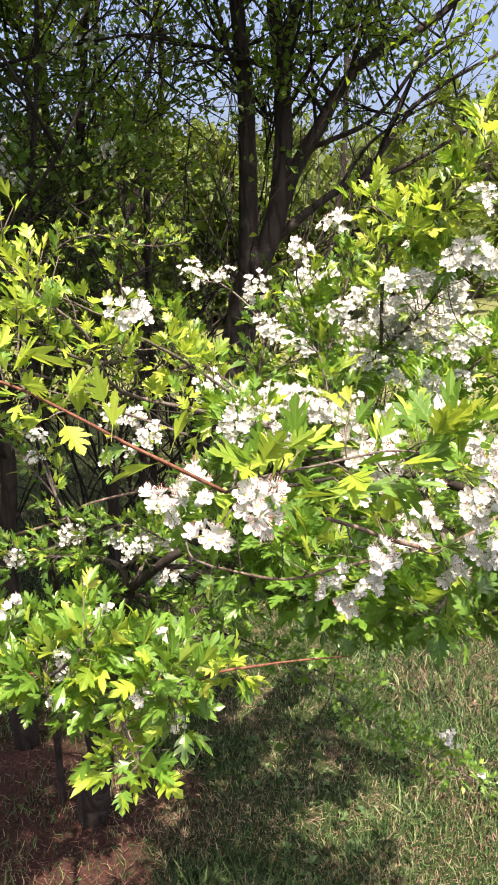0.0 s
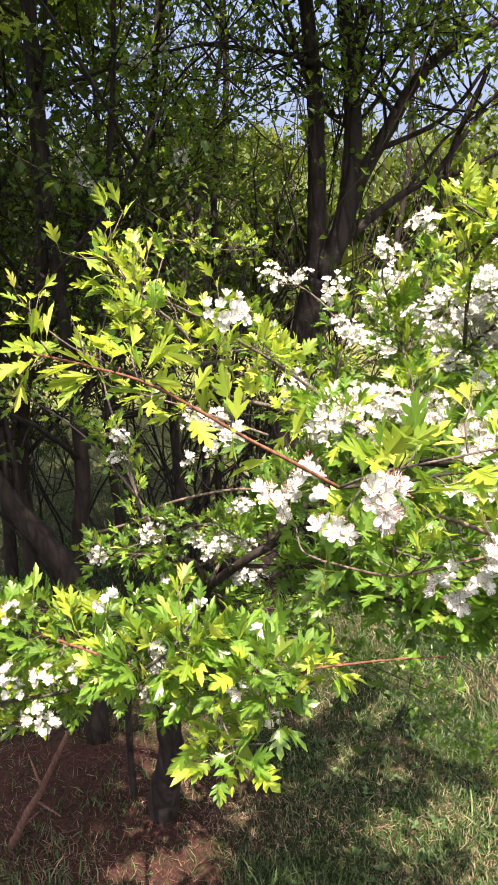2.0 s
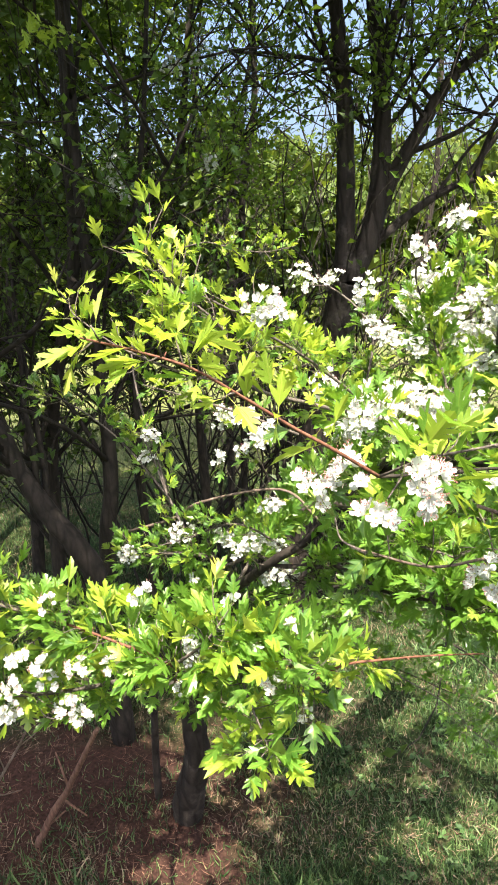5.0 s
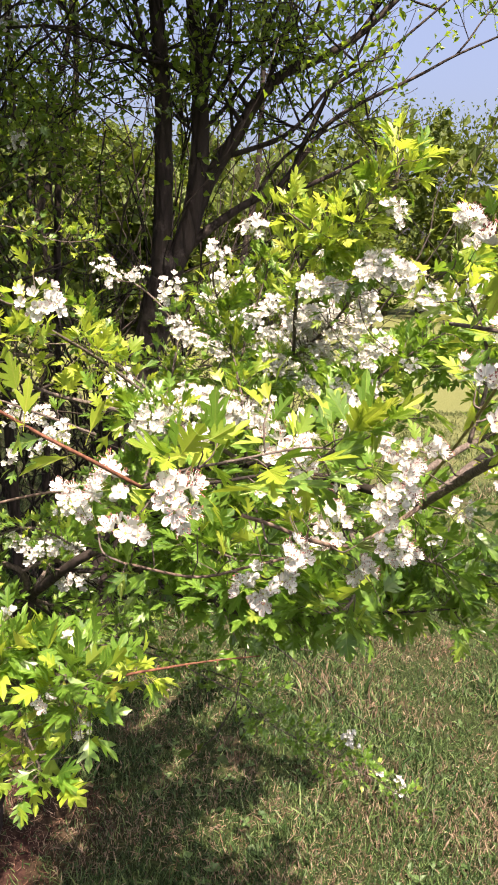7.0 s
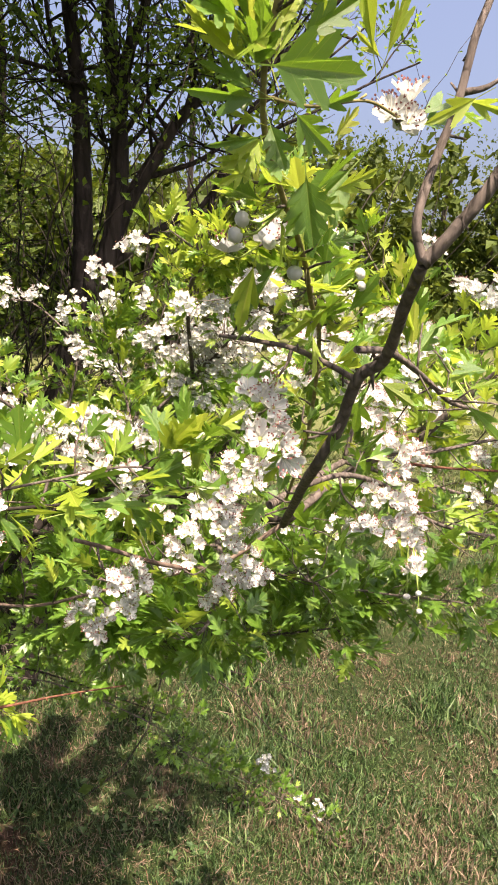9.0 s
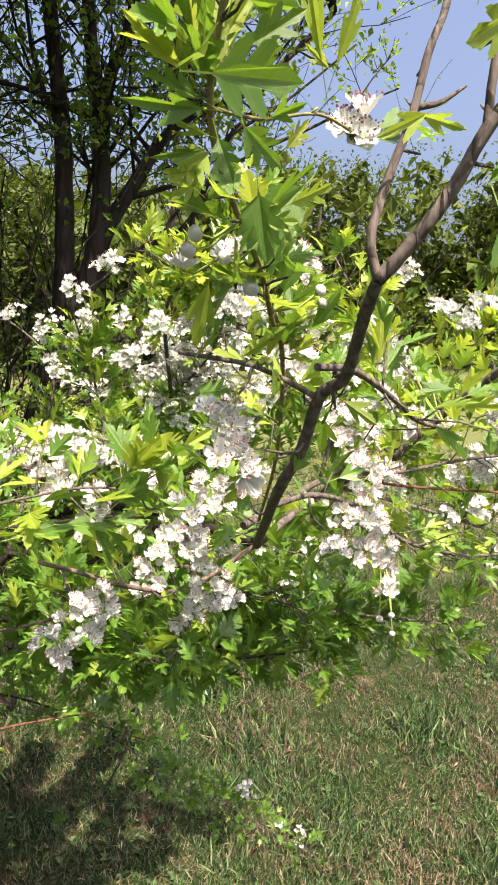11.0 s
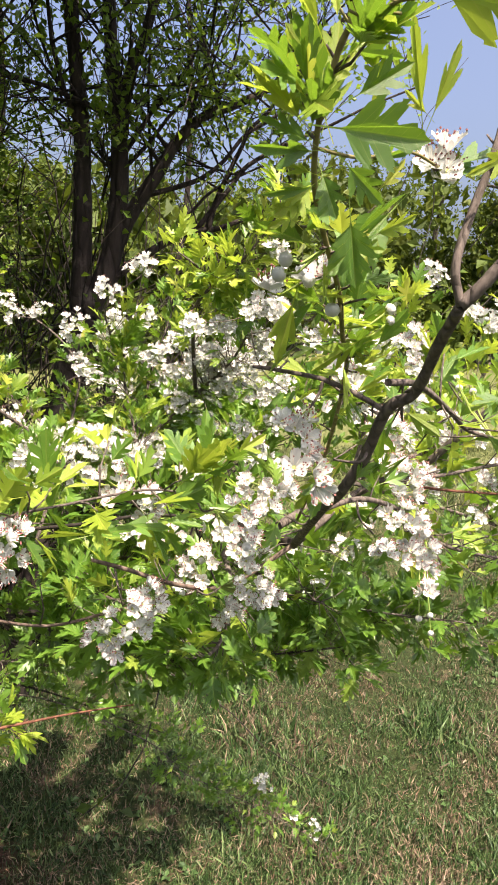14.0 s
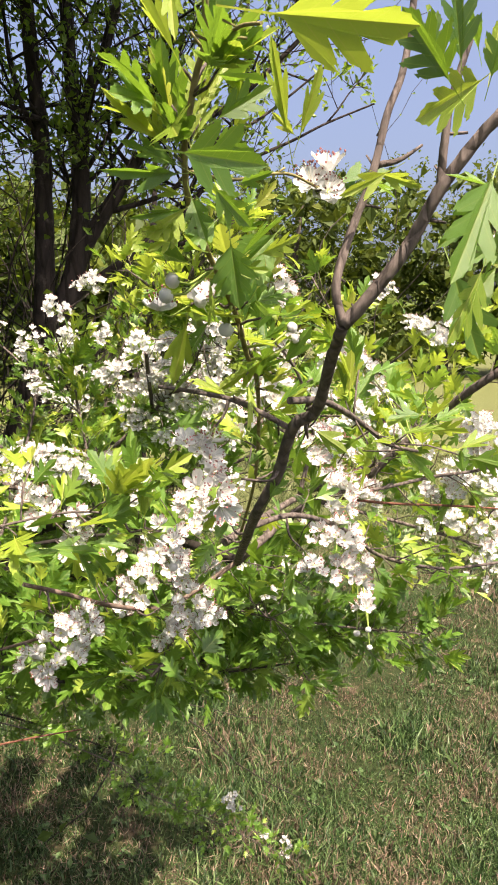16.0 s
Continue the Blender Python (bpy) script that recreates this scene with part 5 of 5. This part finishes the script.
fillB = branch([(0.039, 1.05, 1.341), (-0.018, 1.12, 1.374), (-0.061, 1.18, 1.404), (-0.081, 1.2, 1.455)], 0.0022, 0.0008)
fillC = branch([(-0.033, 0.95, 1.295), (-0.113, 0.95, 1.325), (-0.192, 0.95, 1.351), (-0.263, 0.95, 1.371)], 0.0022, 0.0008)
fillD = branch([(-0.051, 1.05, 1.06), (-0.143, 1.05, 1.112), (-0.24, 1.05, 1.082), (-0.328, 1.05, 1.056)], 0.0022, 0.0008)
fillE = branch([(-0.051, 0.7, 1.443), (-0.083, 0.62, 1.456), (-0.111, 0.58, 1.477), (-0.132, 0.56, 1.485)], 0.0022, 0.0008)
fillF = branch([(0.167, 1.1, 1.358), (0.133, 1.15, 1.368), (0.096, 1.2, 1.34), (0.046, 1.2, 1.361)], 0.0022, 0.0008)
# two more inner limbs, added for their leaves' shade on the ground
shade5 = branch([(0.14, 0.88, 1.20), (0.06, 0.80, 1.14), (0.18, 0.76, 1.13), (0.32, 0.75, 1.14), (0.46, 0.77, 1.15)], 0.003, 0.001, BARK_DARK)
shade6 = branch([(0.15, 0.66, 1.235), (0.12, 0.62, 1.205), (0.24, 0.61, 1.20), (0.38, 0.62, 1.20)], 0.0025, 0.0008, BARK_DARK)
# hidden limbs below the left part, added so their leaves shade the earth
shade7 = branch([(-0.24, 0.85, 0.96), (-0.16, 0.86, 0.93), (-0.09, 0.88, 0.91), (-0.04, 0.90, 0.92)], 0.003, 0.001, BARK_DARK)
shade8 = branch([(-0.24, 0.85, 0.96), (-0.34, 0.86, 0.93), (-0.46, 0.88, 0.92), (-0.60, 0.90, 0.95)], 0.003, 0.001, BARK_DARK)
shade9 = branch([(-0.17, 1.12, 0.95), (-0.24, 1.02, 0.96), (-0.36, 1.00, 0.96), (-0.50, 1.02, 0.98)], 0.003, 0.001, BARK_DARK)
left8 = branch([(-0.27, 1.08, 1.15), (-0.38, 1.15, 1.24), (-0.50, 1.20, 1.30), (-0.62, 1.22, 1.33)], 0.002, 0.0008)
rnd_d = random.Random(31)
for a_, d_ in (((-0.04, 1.04, 1.01), (1, -0.1, -0.15)), ((-0.079, 1.0, 1.06), (0.9, 0.1, -0.3)), ((0.0, 1.0, 1.12), (0.8, 0.2, -0.6)), ((-0.08, 1.05, 1.03), (0.7, -0.2, -0.4)), ((0.02, 1.0, 1.16), (1, 0.1, -0.25))):
    bm_dark = bmesh.new()
    grow(bm_dark, a_, d_, rnd_d.uniform(0.08, 0.13), 0.0012, rnd_d, 2, [], 0.0, 4, 0.7)
    part("twig", bm_dark, BARK_DARK, shrub, "bare dark twig")
rnd_s = random.Random(3)
bm_spur = bmesh.new()
for line_, step_, size_, young_, lv_ in (
        (heart, 0.0065, 0.030, 0.15, 5), (back, 0.016, 0.026, 0.15, 4), (mid, 0.008, 0.028, 0.2, 5), (mid2, 0.008, 0.030, 0.3, 5),
        (upper, 0.0085, 0.034, 0.75, 5), (upper2, 0.009, 0.032, 0.75, 5), (low1, 0.007, 0.028, 0.1, 5), (low2, 0.008, 0.026, 0.1, 5), (low3, 0.010, 0.028, 0.4, 5),
        (left1, 0.008, 0.035, 0.35, 5), (left2, 0.0065, 0.035, 0.3, 5), (left3, 0.0050, 0.036, 0.25, 5), (left4, 0.008, 0.036, 0.5, 4),
        (spray, 0.014, 0.023, 0.85, 4), (spray2, 0.014, 0.021, 0.95, 4), (arch2, 0.012, 0.030, 0.35, 5), (pale2, 0.016, 0.024, 0.3, 4),
        (low_near, 0.007, 0.028, 0.05, 5), (side1, 0.016, 0.024, 0.4, 4), (side2, 0.016, 0.026, 0.3, 4), (side3, 0.026, 0.024, 0.3, 4),
        (side5, 0.020, 0.026, 0.1, 4), (right0, 0.0075, 0.032, 0.6, 5), (right1, 0.011, 0.030, 0.3, 5), (right2, 0.009, 0.030, 0.45, 5), (right3, 0.0075, 0.034, 0.7, 5),
        (inner1, 0.0065, 0.032, 0.0, 5), (inner2, 0.0065, 0.032, 0.1, 5), (inner3, 0.0065, 0.032, 0.0, 5), (inner4, 0.008, 0.032, 0.2, 5),
        (inner7, 0.0055, 0.034, 0.0, 5), (inner8, 0.0065, 0.034, 0.0, 5), (inner5, 0.007, 0.030, 0.0, 5), (inner6, 0.009, 0.028, 0.0, 5), (left5, 0.0055, 0.030, 0.2, 5), (left6, 0.007, 0.034, 0.1, 5), (left7, 0.006, 0.028, 0.4, 5),
        (back2, 0.0045, 0.046, 0.0, 5), (back3, 0.0045, 0.046, 0.0, 5), (back4, 0.0045, 0.046, 0.0, 5), (back5, 0.0045, 0.046, 0.0, 5), (back6, 0.0045, 0.046, 0.0, 5),
        (back7, 0.0045, 0.046, 0.0, 5), (inner9, 0.006, 0.034, 0.0, 5), (shade1, 0.0050, 0.034, 0.0, 5), (shade2, 0.0045, 0.038, 0.0, 5), (shade3, 0.0050, 0.034, 0.0, 5), (shade4, 0.008, 0.024, 0.0, 5), (fillA, 0.011, 0.026, 0.7, 5), (fillB, 0.006, 0.026, 0.2, 5), (fillC, 0.020, 0.024, 0.4, 5), (fillD, 0.006, 0.026, 0.1, 5), (fillE, 0.015, 0.026, 0.8, 5), (fillF, 0.006, 0.026, 0.3, 5), (shade5, 0.0045, 0.034, 0.0, 5), (shade6, 0.0050, 0.034, 0.0, 5), (shade7, 0.0042, 0.034, 0.0, 5), (shade8, 0.0045, 0.036, 0.0, 5), (shade9, 0.0050, 0.034, 0.0, 5), (left8, 0.016, 0.028, 0.4, 5), (sprigtwig, 0.012, 0.020, 0.6, 4), (lowtwig, 0.008, 0.021, 0.0, 5)):
    leafy(line_, rnd_s, step_ * 0.86, 0.25 if line_ in (heart, low1, spray, side2, right0) else 0.1, 0.62 if line_ in (mid2, back) else 1.0, size_ * 0.80, young_, lv_, 0.028, bm_spur)
leafy(main, rnd_s, 0.016, 0.55, 1.0, 0.028, 0.1, 5, 0.04, bm_spur)
leafy(left0, rnd_s, 0.016, 0.5, 1.0, 0.028, 0.2, 5, 0.035, bm_spur)
sprig(arch[-2], (-0.5, -0.1, -0.2), rnd_s, 5, 0.020, 1.0, 0.004)
sprig(arch[-8], (-0.5, -0.2, -0.3), rnd_s, 3, 0.018, 1.0, 0.006)
leafy(arch, rnd_s, 0.017, 0.35, 1.0, 0.019, 0.9, 4, 0.012, bm_spur)
leafy(red, rnd_s, 0.022, 0.1, 0.6, 0.022, 0.6, 3, 0.008, bm_spur)
leafy(top_low, rnd_s, 0.022, 0.12, 0.42, 0.018, 0.4, 3, 0.010, bm_spur)
leafy(top_low, rnd_s, 0.045, 0.56, 0.80, 0.017, 0.4, 3, 0.008, bm_spur)

L6 = [
    (0.250, 0.170, 1.592, 0.238, 1.595), (0.261, 0.180, 1.573, 0.251, 1.558), (0.254, 0.170, 1.578, 0.245, 1.572),
    (0.253, 0.170, 1.582, 0.251, 1.568), (0.272, 0.200, 1.559, 0.280, 1.545)
]
for rows_, young_ in ((L6, 0.2), (L2, 0.10), (L3, 0.75), (L4, 0.8), (L5, 0.4)):
    shrink_ = 0.8 if rows_ is L4 else 0.92
    for x_, y_, z_, tx_, tz_ in rows_:
        b_, t_ = Vector((x_, y_, z_)), Vector((tx_, y_ + rnd_s.uniform(-0.006, 0.006), tz_))
        s_ = (t_ - b_).length * 1.05
        fresh_ = rnd_s.random() < young_
        up_ = Vector((0.1, 0.45 if fresh_ else -0.45, 0.85)) + rand_dir(rnd_s) * 0.4
        narrow_ = Matrix.Diagonal((0.86, 1, 1, 1))
        shrub_leaves.append((leaf_pose(b_, t_ - b_, up_, s_ * shrink_, rnd_s, 40) @ narrow_, rnd_s.choice((0, 0, 2, 3, 4, 4)), fresh_))

for foot_, tip_, form_, young_, breadth_ in SHOOT_A + SHOOT_B + SHOOT_C + SHOOT_D:
    b_, t_ = Vector(foot_), Vector(tip_)
    b_ = b_.lerp(t_, 0.06)
    fresh_ = young_ > 0.55
    up_ = (Vector((-0.1, -0.80, -0.45)) if fresh_ else Vector((-0.25, -0.85, -0.25 + 0.8 * young_))) + rand_dir(rnd_s) * 0.25
    shrub_leaves.append((leaf_pose(b_, t_ - b_, up_, (t_ - b_).length, rnd_s, 14) @ Matrix.Diagonal((breadth_, 1, 1, 1)), form_, fresh_))


def nearest_wood(p, below=0.0):
    return min(wood_points, key=lambda q: (q[0] - p).length + max(0.0, q[0].z - p.z) * below)


def flower_cluster(c, r, seed):
    """A flat-topped head of flowers on thin stalks, on a spur from the nearest wood."""
    rnd = random.Random(seed)
    c, r = Vector(c), r * 1.04 + 0.0005
    foot, along = nearest_wood(c, 0.4)
    gap = c - foot
    hub = c - (gap.normalized() if gap.length > 1e-5 else Vector((0, 0, 1))) * min(gap.length * 0.5, r * 0.9 + 0.008)
    bm = bmesh.new()
    mid_ = foot.lerp(hub, 0.5) + rand_dir(rnd) * gap.length * 0.10 - Vector((0, 0, gap.length * 0.08))
    tube(bm_spur, smooth_path([foot, mid_, hub], 4), 0.0009, 0.0005, 5, 0.15)
    face = (Vector((0.05, -0.45, 0.62)) + rand_dir(rnd) * 0.35).normalized()
    n = max(3, min(26, int(1.9 * (r / 0.0062) ** 2) + 1))
    spots = []
    tries = 0
    while len(spots) < n and tries < 400:
        tries += 1
        o = rand_dir(rnd) * r * rnd.random() ** 0.45
        o = o - face * o.dot(face) * 0.45 + face * 0.25 * r
        if all((o - q).length > 0.0056 for q in spots):
            spots.append(o)
    body = None
    heads = []
    for o in spots:
        q = c + o
        nrm = (face + o.normalized() * 0.9 + rand_dir(rnd) * 0.4).normalized()
        bend = hub.lerp(q, 0.55) - nrm * 0.003
        tube(bm, [hub, bend, q - nrm * 0.0006], 0.00045, 0.00038, 3)
        heads.append((q, nrm))
    body = part("flower_head", bm, STALK, shrub)
    for q, nrm in heads:
        bud = rnd.random() < 0.08 and c.y > 0.3
        size = (0.0052 if bud else 0.0116) * rnd.uniform(0.85, 1.12)
        ob = new("bud" if bud else "flower", BUD if bud else rnd.choice(FLOWERS if c.y < 0.6 else FLOWERS_BACK))
        ob.parent = body
        rot = nrm.to_track_quat("Z", "Y").to_matrix().to_4x4() @ Matrix.Rotation(rnd.uniform(0, 6.28), 4, "Z")
        ob.matrix_basis = Matrix.Translation(q) @ rot @ Matrix.Diagonal((size, size, size, 1))
    # leaves under the head
    for k in range(2 if r < 0.012 else 4):
        w = (rand_dir(rnd) + gap.normalized() * 0.3 - face * 0.7).normalized()
        s = rnd.uniform(0.016, 0.025)
        shrub_leaves.append((leaf_pose(hub + w * s * 0.3, w, SUNWARD + rand_dir(rnd) * 0.6, s, rnd, 30), rnd.randrange(len(LEAVES)), rnd.random() < 0.2))


seed_ = 1000
extra = random.Random(17)
MORE = [(x_ + extra.gauss(0, 0.030), y_ + extra.gauss(0, 0.05), z_ + 0.012 + extra.gauss(0, 0.028), extra.uniform(0.010, 0.021))
        for x_, y_, z_, r_ in HEART + HEART + RIGHT2]
for rows_ in (FAR, HEART, LOW, LOW2, NEAR, RIGHT, RIGHT2, HEADS_A, HEADS_B, HEADS_C, MORE):
    for x_, y_, z_, r_ in rows_:
        seed_ += 1
        flower_cluster((x_, y_, z_), r_ * (1.25 if 0.69 < y_ < 0.9 and z_ < 1.42 else 0.8 if rows_ is LOW2 else 1.0), seed_)
for x_, y_, z_, r_ in ((0.415, 1.05, 0.69, 0.012), (0.427, 1.05, 0.676, 0.009), (0.495, 1.06, 0.587, 0.007), (0.532, 1.06, 0.566, 0.010), (0.535, 1.06, 0.548, 0.007)):
    seed_ += 1
    flower_cluster((x_, y_, z_), r_, seed_)

for k_, (x_, y_, z_, r_) in enumerate(BUDS):
    p_ = Vector((x_, y_, z_))
    foot_, along_ = nearest_wood(p_, 0.2)
    bm_ = bmesh.new()
    tube(bm_, [foot_, foot_.lerp(p_, 0.6) + Vector((0, 0, -0.003)), p_], 0.0006, 0.0004, 4)
    st_ = part("bud_stalk", bm_, STALK, shrub)
    ob_ = new("bud", BUD)
    ob_.parent = st_
    s_ = max(0.0042, r_ * 1.6)
    ob_.matrix_basis = Matrix.Translation(p_) @ (p_ - foot_).to_track_quat("Z", "Y").to_matrix().to_4x4() @ Matrix.Diagonal((s_, s_, s_, 1))

tagged(part("spur", bm_spur, TWIG, shrub), kind="stuff")

# flower heads sit on the outside of the foliage: no leaf inside one, or close over its face
heads_ = [(Vector(q[:3]), q[3]) for rows_ in (FAR, HEART, LOW, LOW2, NEAR, RIGHT, RIGHT2, HEADS_A, HEADS_B, HEADS_C, MORE) for q in rows_]
FACE = Vector((0.05, -0.80, 0.60)).normalized()


def clear_of_heads(p):
    for c, r in heads_:
        d = p - c
        u = max(0.0, min(0.045, d.dot(FACE)))
        if (d - FACE * u).length < r + (0.006 if u == 0.0 else 0.003):
            return False
    return True


shrub_leaves = [q for q in shrub_leaves if q[0].translation.y < 0.24 or clear_of_heads(q[0] @ Vector((0, 0.5, 0)))]
# leaves: those of the near stretch one by one, the rest as one mass
shrub_leaves.sort(key=lambda q: q[0].translation.y)
leaf_meshes = [[template_mesh("leaf", t, mat) for t in LEAVES] for mat in (LEAF, LEAF_YOUNG)]
for m_, k_, y_ in shrub_leaves[:300]:
    ob_ = new("leaf", leaf_meshes[1 if y_ else 0][k_])
    ob_.parent = shrub
    ob_.matrix_basis = m_
for y_, mat_ in ((False, LEAF), (True, LEAF_YOUNG)):
    rest_ = [q for q in shrub_leaves[300:] if q[2] == y_]
    ob_ = part("foliage", scatter("foliage", COARSE, [q[0] for q in rest_], mat_, [q[1] for q in rest_]), mat_, shrub)
    tagged(ob_, "yellow-green young leaves" if y_ else "", kind="stuff")


# ---- a second hawthorn in the thicket ----
def thicket_hawthorn():
    """A slim hawthorn among the trees, with a few heads of blossom."""
    top = thing("hawthorn_tree", "slim shaded hawthorn with a few white flower heads", "tree", at=(-0.62, 2.15, 0.0))
    off, rnd = Vector((-0.62, 2.15, 0.0)), random.Random(61)
    stem = smooth_path([(-0.62, 2.15, -0.03), (-0.63, 2.1, 0.8), (-0.60, 2.05, 1.5), (-0.52, 2.02, 1.95), (-0.46, 2.0, 2.5)], 5)
    bm = bmesh.new()
    tube(bm, [q - off for q in stem], 0.014, 0.005, 7, 0.1)
    part("trunk", bm, BARK_DARK, top)
    mats = []
    for x, y, z, r in ((-0.581, 1.9, 1.811, 0.040), (-0.56, 1.9, 1.73, 0.026), (-0.427, 2.0, 2.065, 0.030), (-0.34, 2.0, 2.078, 0.045), (-0.329, 2.0, 1.813, 0.030), (-0.60, 1.92, 1.76, 0.03)):
        c = Vector((x, y, z))
        foot = min(stem, key=lambda q: (q - c).length + 2.0 * max(0, q.z - c.z))
        bm = bmesh.new()
        tube(bm, [foot - off, foot.lerp(c, 0.5) + Vector((0, 0, -0.02)) - off, c - off], 0.004, 0.0012, 5)
        head = part("flower_branch", bm, BARK_DARK, top)
        for k in range(22):
            d = rand_dir(rnd)
            ob = new("flower", rnd.choice(FLOWERS_BACK))
            ob.parent = head
            nrm = (d + Vector((0, -0.7, 0.7))).normalized()
            s = 0.013 * rnd.uniform(0.9, 1.1)
            ob.matrix_basis = Matrix.Translation(c - off + d * r * rnd.uniform(0.4, 1.0)) @ nrm.to_track_quat("Z", "Y").to_matrix().to_4x4() @ Matrix.Diagonal((s, s, s, 1))
        for k in range(30):
            mats.append(leaf_pose(c - off + rand_dir(rnd) * rnd.uniform(0.02, 0.12), rand_dir(rnd), SUNWARD + rand_dir(rnd), 0.032, rnd))
    # a long fresh shoot that hangs out into the sun
    line = smooth_path([(-0.52, 2.02, 1.95), (-0.55, 1.75, 2.02), (-0.54, 1.45, 2.0), (-0.50, 1.2, 1.92)], 5)
    bm = bmesh.new()
    tube(bm, [q - off for q in line], 0.004, 0.001, 5)
    part("branch", bm, BARK_DARK, top)
    fresh = []
    for q in line[5:]:
        for k in range(4):
            fresh.append(leaf_pose(q - off + rand_dir(rnd) * 0.012, rand_dir(rnd), SUNWARD + rand_dir(rnd) * 0.7, rnd.uniform(0.02, 0.032), rnd))
    tagged(part("crown", scatter("crown", LEAVES, mats, LEAF), LEAF, top), kind="stuff")
    tagged(part("foliage", scatter("foliage", LEAVES, fresh, LEAF_YOUNG), LEAF_YOUNG, top, "fresh yellow-green leaves"), kind="stuff")


thicket_hawthorn()


# ---- small things on the ground ----
def dead_stick():
    bm = bmesh.new()
    line = smooth_path([(-0.80, 1.425, -0.04), (-0.785, 1.41, 0.02), (-0.763, 1.39, 0.06), (-0.705, 1.36, 0.174), (-0.655, 1.345, 0.255), (-0.634, 1.33, 0.298), (-0.574, 1.3, 0.414), (-0.53, 1.28, 0.50)], 5)
    tube(bm, line, 0.013, 0.006, 8, 0.2)
    for i, d in ((12, (0.05, 0.0, 0.05)), (18, (0.06, -0.02, -0.02)), (22, (-0.03, 0.02, 0.07))):
        tube(bm, [line[i], line[i] + Vector(d) * 0.6, line[i] + Vector(d) * 1.2], 0.004, 0.002, 5)
    tagged(part("dead_stick", bm, STICK), "reddish-brown dead stick leaning from the earth into the shrub", "stick")


dead_stick()


def dead_twig():
    bm = bmesh.new()
    line = smooth_path([(-0.98, 1.32, -0.02), (-0.93, 1.31, 0.07), (-0.871, 1.3, 0.209), (-0.804, 1.3, 0.321), (-0.743, 1.3, 0.42), (-0.70, 1.29, 0.50)], 4)
    tube(bm, line, 0.006, 0.002, 6, 0.2)
    for i, d in ((6, (-0.05, 0.01, 0.07)), (10, (0.07, -0.02, 0.03)), (13, (-0.04, 0.02, 0.09)), (16, (0.06, 0.0, 0.05))):
        tube(bm, [line[i], line[i] + Vector(d) * 0.7, line[i] + Vector(d) * 1.5 + Vector((0, 0, 0.01))], 0.0022, 0.0010, 4)
    tagged(part("dead_twig", bm, DEADWOOD), "pale grey branching dead twig leaning from the earth", "twig")


dead_twig()
